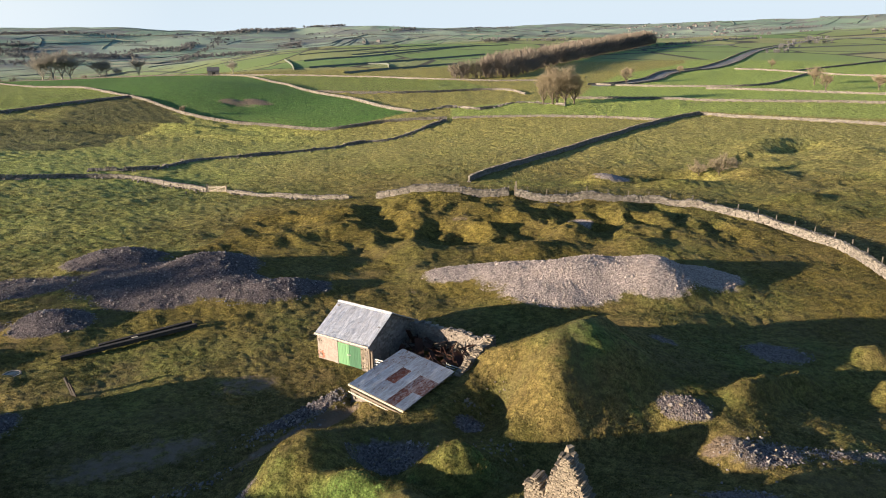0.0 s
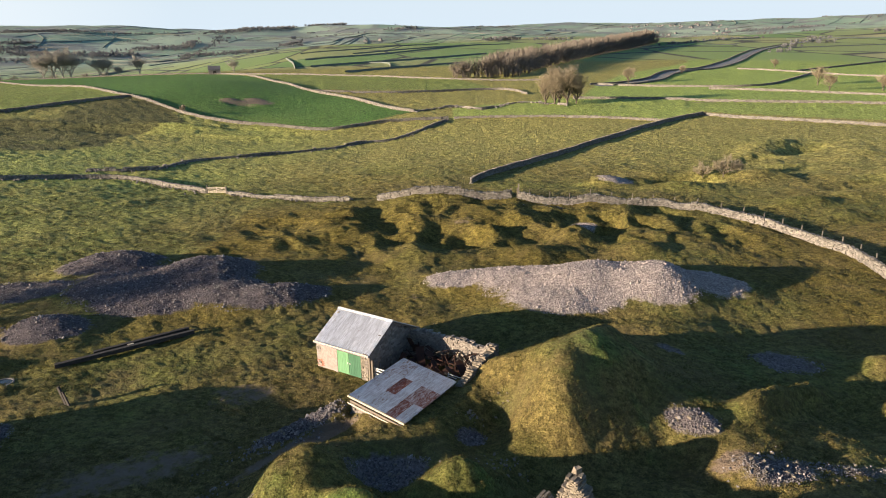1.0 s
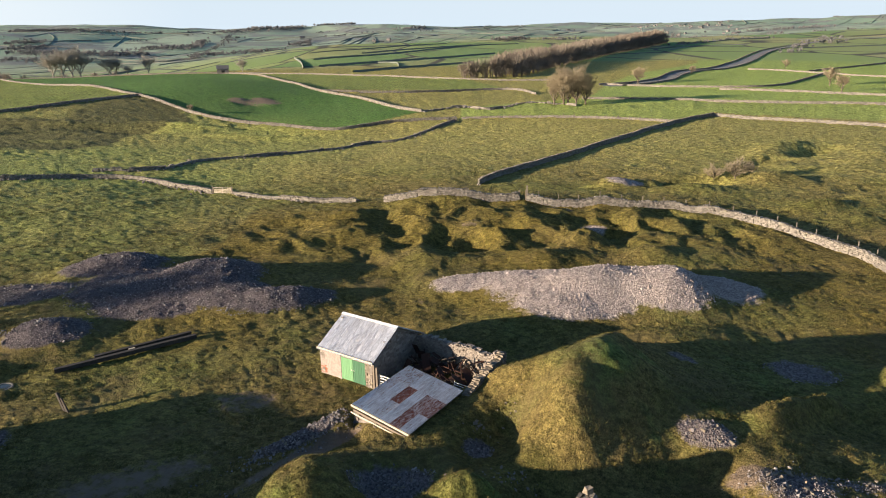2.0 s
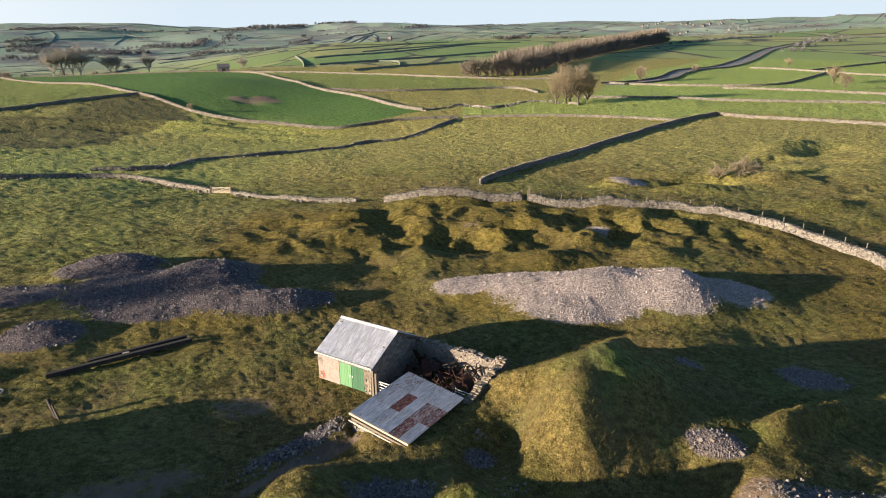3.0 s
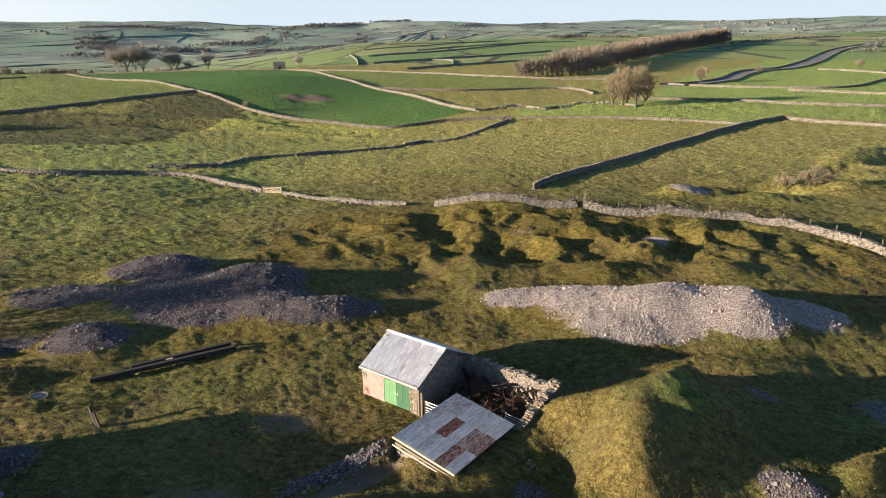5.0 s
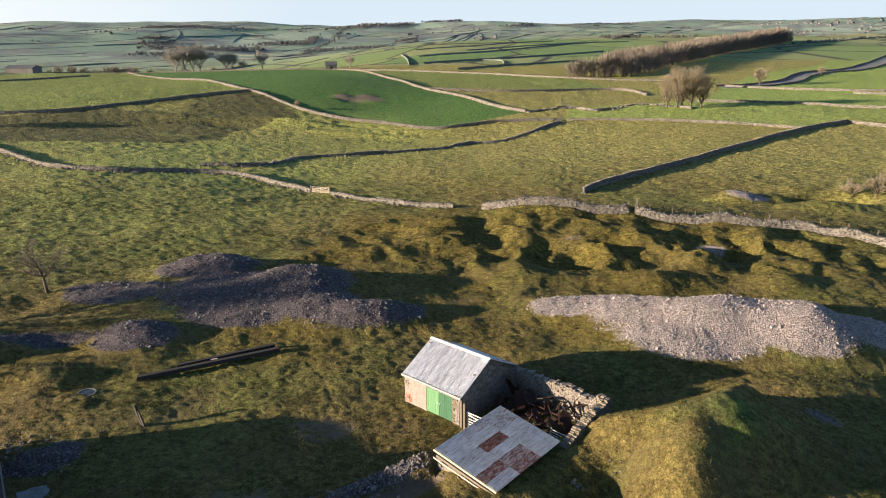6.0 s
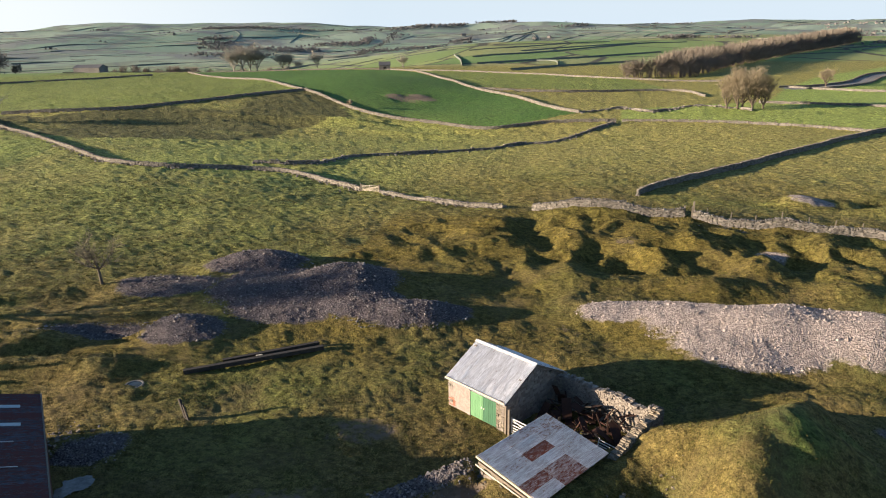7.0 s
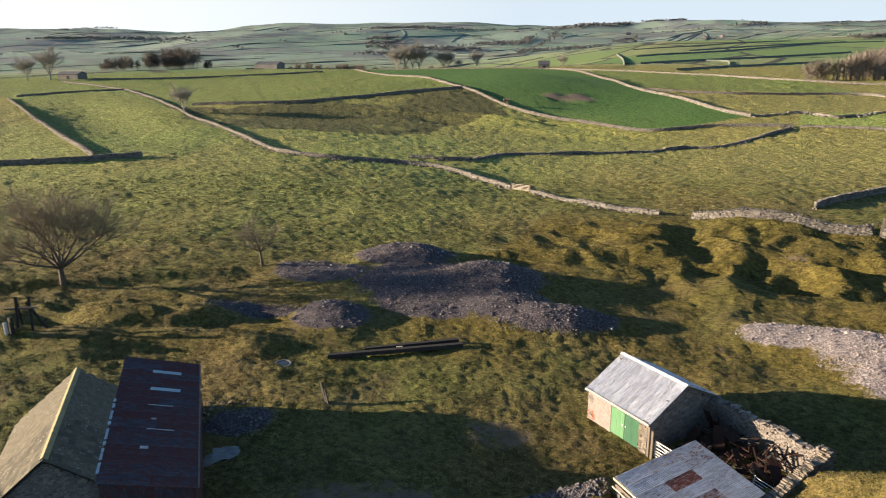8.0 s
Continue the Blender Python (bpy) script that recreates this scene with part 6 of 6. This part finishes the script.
def build_scrap():
    """Rusty scrap and old timbers heaped in the roofless yard."""
    rng = random.Random(31)
    heap = empty("scrap_heap", *(HUT @ Vector((4.5, 4.4, 0.2))), "heap of rusty iron scrap and old boards in the yard", "scrap heap")
    for k in range(90):
        x, y = rng.uniform(0.8, 7.4), rng.uniform(2.2, 5.5)
        z = 0.25 + 1.5 * (y - 2.2) / 3.3 * rng.uniform(0.3, 1.0)
        a = HUT @ Vector((x, y, gz(*(HUT @ Vector((x, y, 0))).xy) + z))
        q = Vector((rng.uniform(-1, 1), rng.uniform(-1, 1), rng.uniform(-0.5, 0.9))).normalized() * rng.uniform(0.5, 1.7)
        kind = rng.random()
        if kind < 0.45:
            Geo().beam(a, a + q, rng.uniform(0.3, 0.8), 0.03).object("rusty_sheet", RUST_SCRAP, heap)
        elif kind < 0.8:
            Geo().beam(a, a + q, 0.1, 0.06).object("bar", RUST_SCRAP, heap)
        else:
            Geo().beam(a, a + q * 1.3, 0.16, 0.05).object("board", DARK_TIMBER, heap)
    # pale hurdle leaning by the broken wall
    hurdle = empty("sheep_hurdle", *(HUT @ Vector((7.7, 1.6, 0.5))), "pale metal sheep hurdle leaning in the yard", "hurdle")
    for k in range(7):
        Geo().beam(HUT @ Vector((6.9, 1.0 + 0.05 * k, 1.0 + 0.16 * k)), HUT @ Vector((8.5, 0.9 + 0.05 * k, 1.0 + 0.16 * k)), 0.035, 0.035).object("bar", GATE_WHITE, hurdle)
    for xx in (6.9, 8.5):
        Geo().beam(HUT @ Vector((xx, 0.95, 0.9)), HUT @ Vector((xx, 1.35, 2.05)), 0.04, 0.04).object("stile", GATE_WHITE, hurdle)


def build_stump():
    """The ruined stub of a tall rubble wall, broken to a point, in the foreground."""
    rng = np.random.default_rng(44)
    base = gz(6.3, 27.5)
    m = Matrix.Translation((4.6, 28.7, base)) @ Matrix.Rotation(radians(-38), 4, "Z")
    top = 8.2 - base
    shape = lambda s: top * (0.60 + 0.1 * s if s < 0.8 else 0.58 if s < 1.25 else 0.70 + 0.30 * (s - 1.25) / 0.95 if s < 2.2 else 1.0 - 0.30 * (s - 2.2) / 1.0 if s < 3.2 else 0.7 - 0.4 * (s - 3.2)) + rng.normal(0, 0.14)
    stump = empty("ruined_wall_stub", 6.3, 27.5, base, "tall broken stub of pale limestone masonry", "ruin")
    stone_wall_part("masonry", m, 3.9, top, 0.8, stump, RUIN_STONE, 45, shape, 0.13)
    wall_core(m, 3.9, 0.82, shape, stump)
    c = m @ Vector((2.2, 0.4, top - 0.02))
    v, f = stones(rng, [c], [(0.32, 0.3, 0.34)], [0.4], 0.15)
    mesh_object("capstone", v, f, RUIN_STONE, stump, "pale rounded top stone")


def build_headworks():
    """Old shaft timbers standing in the hollow below the bank."""
    x, y = -61.5, 47.0
    z = gz(x, y)
    ob = empty("shaft_timbers", x, y, z, "leaning grey shaft-head timbers in a hollow", "timbers")
    for k, (dx, dy, ex, ey, h, w) in enumerate(((0, 0, 0.3, 0.2, 3.2, 0.2), (1.2, 0.6, -0.6, 0.6, 2.9, 0.2), (-0.8, 1.0, 0.5, -0.4, 2.6, 0.18), (2.0, 1.6, -1.6, -0.6, 2.4, 0.18), (0.4, -0.8, 0.1, 0.0, 1.6, 0.3))):
        Geo().beam((x + dx, y + dy, z - 0.4), (x + dx + ex, y + dy + ey, z + h), w, w).object("timber", DARK_TIMBER, ob)
    Geo().beam((x - 0.8, y - 0.3, z + 2.0), (x + 1.8, y + 1.0, z + 2.1), 0.16, 0.16).object("crossbeam", OLD_TIMBER, ob)
    Geo().beam((x + 0.2, y - 1.2, z), (x + 0.2, y - 1.2, z + 1.2), 0.3, 0.06).object("board", GATE_WHITE, ob, "white board")


def build_puddle():
    x, y = -31.6, 40.6
    z = gz(x, y) + 0.13
    g, n = Geo(), 64
    ring = [(x + (1.0 + 0.25 * math.sin(3 * t) + 0.16 * math.sin(7 * t + 1) + 0.1 * math.cos(11 * t)) * 0.9 * math.cos(t) + 0.3 * math.sin(t), y + (1.0 + 0.2 * math.cos(4 * t) + 0.14 * math.sin(9 * t)) * 1.35 * math.sin(t), z) for t in (2 * math.pi * k / n for k in range(n))]
    for a, b in zip(ring, ring[1:] + ring[:1]):
        g.quad((x, y, z), a, b, (x, y, z))
    tagged(g.object("puddle", PALE_SKY_WATER), "shallow puddle beside the shed, coloured pale for the sky it reflects", "puddle")


build_far_buildings()
build_beams()
build_ring()
build_posts()
build_scrap()
build_stump()
build_headworks()
build_puddle()

# ---- loose stone and grass ----


def scatter(rng, n, near=30.0, far=150.0, left=-62.0, right=40.0):
    """Places in the part of the ground in view, thinning out with distance."""
    r = near * (far / near) ** rng.uniform(0, 1, n)
    a = np.radians(rng.uniform(left, right, n))
    return r * np.sin(a), r * np.cos(a)


def build_spoil_stones():
    rng = np.random.default_rng(61)
    x, y = scatter(rng, 420000, 33, 125)
    m = spoil_mask(x, y) + 0.35 * fbm(x, y, 3.0, 3, 6)
    keep = m > 0.42
    x, y = x[keep][:34000], y[keep][:34000]
    d = np.hypot(x, y)
    s = np.minimum(rng.lognormal(-3.4, 0.55, len(x)), 0.17) * (0.8 + d / 160)
    size = s[:, None] * rng.uniform(0.6, 1.3, (len(x), 3))
    z = ground_z(x, y)
    for part_, mat, label in (((x < -7) | (y < 58), SHALE_STONE, "loose dark grey spoil strewn over low heaps"), ((x >= -7) & (y >= 58), SPOIL_STONE, "loose pale limestone waste strewn over the heaps")):
        v, f = stones(rng, np.stack([x, y, z + s * 0.15], -1)[part_], size[part_], rng.uniform(0, 3, int(part_.sum())), 0.2, 0.7)
        tagged(mesh_object("spoil_stones", v, f, mat), label, "stones", kind="stuff")


BLOCKS = []


def rubble(cx, cy, sx, sy, n, big, seed, label, turn=0.0):
    """A heap: its larger blocks are parts, the chips between them one mesh."""
    rng = np.random.default_rng(seed)
    heap = empty("rubble_heap", cx, cy, gz(cx, cy), label, "rubble", "rubble heaps")
    if not BLOCKS:
        for k in range(5):
            v, f = stones(rng, np.zeros((1, 3)), np.array([[1.2, 0.9, 0.75]]), np.zeros(1), 0.3)
            ob = mesh_object("stone", v, f, RUIN_STONE)
            BLOCKS.append(ob.data), bpy.data.objects.remove(ob)
    p, q, c, w = rng.normal(0, sx, n), rng.normal(0, sy, n), math.cos(radians(turn)), math.sin(radians(turn))
    x, y = cx + c * p - w * q, cy + w * p + c * q
    s = 0.72 * big * (0.14 + 0.55 * rng.uniform(0, 1, n) ** 4)
    z = ground_z(x, y)
    order = np.argsort(-s)
    for k in order[:16]:
        ob = new("stone", BLOCKS[int(k) % 5])
        ob.parent, ob.matrix_parent_inverse = heap, heap.matrix_basis.inverted()
        ob.matrix_basis = Matrix.Translation((x[k], y[k], z[k] + s[k] * 0.1)) @ Euler((rng.uniform(-0.5, 0.5), rng.uniform(-0.5, 0.5), rng.uniform(0, 6))).to_matrix().to_4x4() @ Matrix.Scale(float(s[k]), 4)
    rest = order[16:]
    v, f = stones(rng, np.stack([x, y, z + s * 0.2], -1)[rest], s[rest, None] * rng.uniform(0.6, 1.3, (len(rest), 3)), rng.uniform(0, 3, len(rest)), 0.2, 0.8)
    tagged(mesh_object("small_rubble", v, f, SHALE_STONE, heap), kind="stuff")
    return heap


def build_rubble():
    rubble(-36.0, 44.6, 0.9, 1.3, 130, 0.5, 1, "pile of broken pale stone beside the dark shed")
    rubble(-31.5, 43.2, 0.9, 0.4, 30, 0.35, 2, "scatter of small stones by a puddle")
    rubble(2.6, 43.8, 0.4, 0.4, 30, 0.4, 3, "small heap of pale stones against the lean-to")
    rubble(20.8, 37.8, 1.6, 0.8, 150, 0.5, 4, "heap of broken limestone on a bare mound")
    rubble(17.8, 42.5, 0.9, 0.6, 80, 0.45, 5, "pale broken stones in the grass")
    rubble(26.5, 37.6, 2.6, 0.6, 120, 0.36, 6, "line of scattered stones along the bank")
    rubble(-2.6, 37.7, 1.3, 0.7, 150, 0.36, 7, "spread of grey rubble between grassy humps")
    rubble(4.6, 38.6, 0.8, 0.6, 70, 0.34, 8, "dark rubble lying below the cone")
    rubble(-9.2, 42.9, 2.6, 0.6, 620, 0.36, 14, "bank of loose grey stones tipped beside the lean-to", 25)
    rubble(-15.2, 36.7, 1.9, 0.4, 170, 0.4, 9, "line of loose stones along the bank", 36)
    rubble(19.0, 33.5, 1.8, 0.8, 90, 0.32, 10, "scatter of stones in rough grass")
    rubble(5.0, 45.4, 0.5, 0.6, 24, 0.3, 12, "fallen stones below the broken wall")
    rubble(17.5, 103.8, 1.2, 0.5, 40, 0.6, 13, "fallen stones beside the curving wall")


def grass_material(name, dark, mid, straw):
    m = Nodes(name, 0.9, spec=0.15)
    return m.done(m.ramp(m.island(), (0.0, dark), (0.45, mid), (0.75, straw), (1.0, straw)))


ROUGH_GRASS = grass_material("rough_grass", (0.046, 0.056, 0.013), (0.076, 0.077, 0.021), (0.118, 0.095, 0.037))


def build_grass():
    """Tussocks of rough grass: sprays of bent blades."""
    rng = np.random.default_rng(71)
    x, y = scatter(rng, 230000, 31, 150)
    d = np.hypot(x, y)
    clump = fbm(x, y, 1.6, 2, 8) + 0.6 * fbm(x, y, 12, 2, 9) + rng.uniform(-0.5, 0.5, len(x))
    u, v = (x + 5.4) * 0.835 - (y - 51.7) * 0.55, (x + 5.4) * 0.55 + (y - 51.7) * 0.835
    built = ((u > -5.8) & (u < 9.4) & (v > -0.2) & (v < 6.9)) | ((u > 3.5) & (u < 8.5) & (v > -7.1) & (v < 0.2))
    fu, fv = (x + 38.8) * 0.688 - (y - 36.55) * 0.726, (x + 38.8) * 0.726 + (y - 36.55) * 0.688
    built |= (fu > -5) & (fu < 11) & (fv > -3.8) & (fv < 7.2)
    keep = (clump > 0.0) & (spoil_mask(x, y) < 0.4) & (soil_mask(x, y) < 0.45) & ~built
    x, y, d = x[keep], y[keep], d[keep]
    n, blades = len(x), 5
    z = ground_z(x, y)
    rep = lambda a: np.repeat(a, blades)
    h = rep(rng.uniform(0.04, 0.13, n) * (0.75 + d / 180)) * rng.uniform(0.6, 1.2, n * blades)
    a = rng.uniform(0, 2 * np.pi, n * blades)
    lean = rng.uniform(0.3, 1.1, n * blades)
    w = rep(0.008 + d * 0.00017)
    bx, by = rep(x) + rng.normal(0, 0.10, n * blades), rep(y) + rng.normal(0, 0.10, n * blades)
    bz = rep(z) - 0.03
    ca, sa = np.cos(a), np.sin(a)
    px, py = -sa * w, ca * w
    mx, my, mz = bx + ca * h * lean * 0.4, by + sa * h * lean * 0.4, bz + h * 0.7
    tx, ty, tz = bx + ca * h * lean, by + sa * h * lean, bz + h
    q = np.stack([np.stack([bx - px, by - py, bz], -1), np.stack([bx + px, by + py, bz], -1), np.stack([mx + px, my + py, mz], -1), np.stack([tx, ty, tz], -1)], 1).reshape(-1, 3)
    f = np.arange(len(q)).reshape(-1, 4)
    tagged(mesh_object("rough_grass", q, f, ROUGH_GRASS), "tussocks of olive and straw-coloured rough grass", "grass", kind="stuff")


build_spoil_stones()
build_rubble()
build_grass()
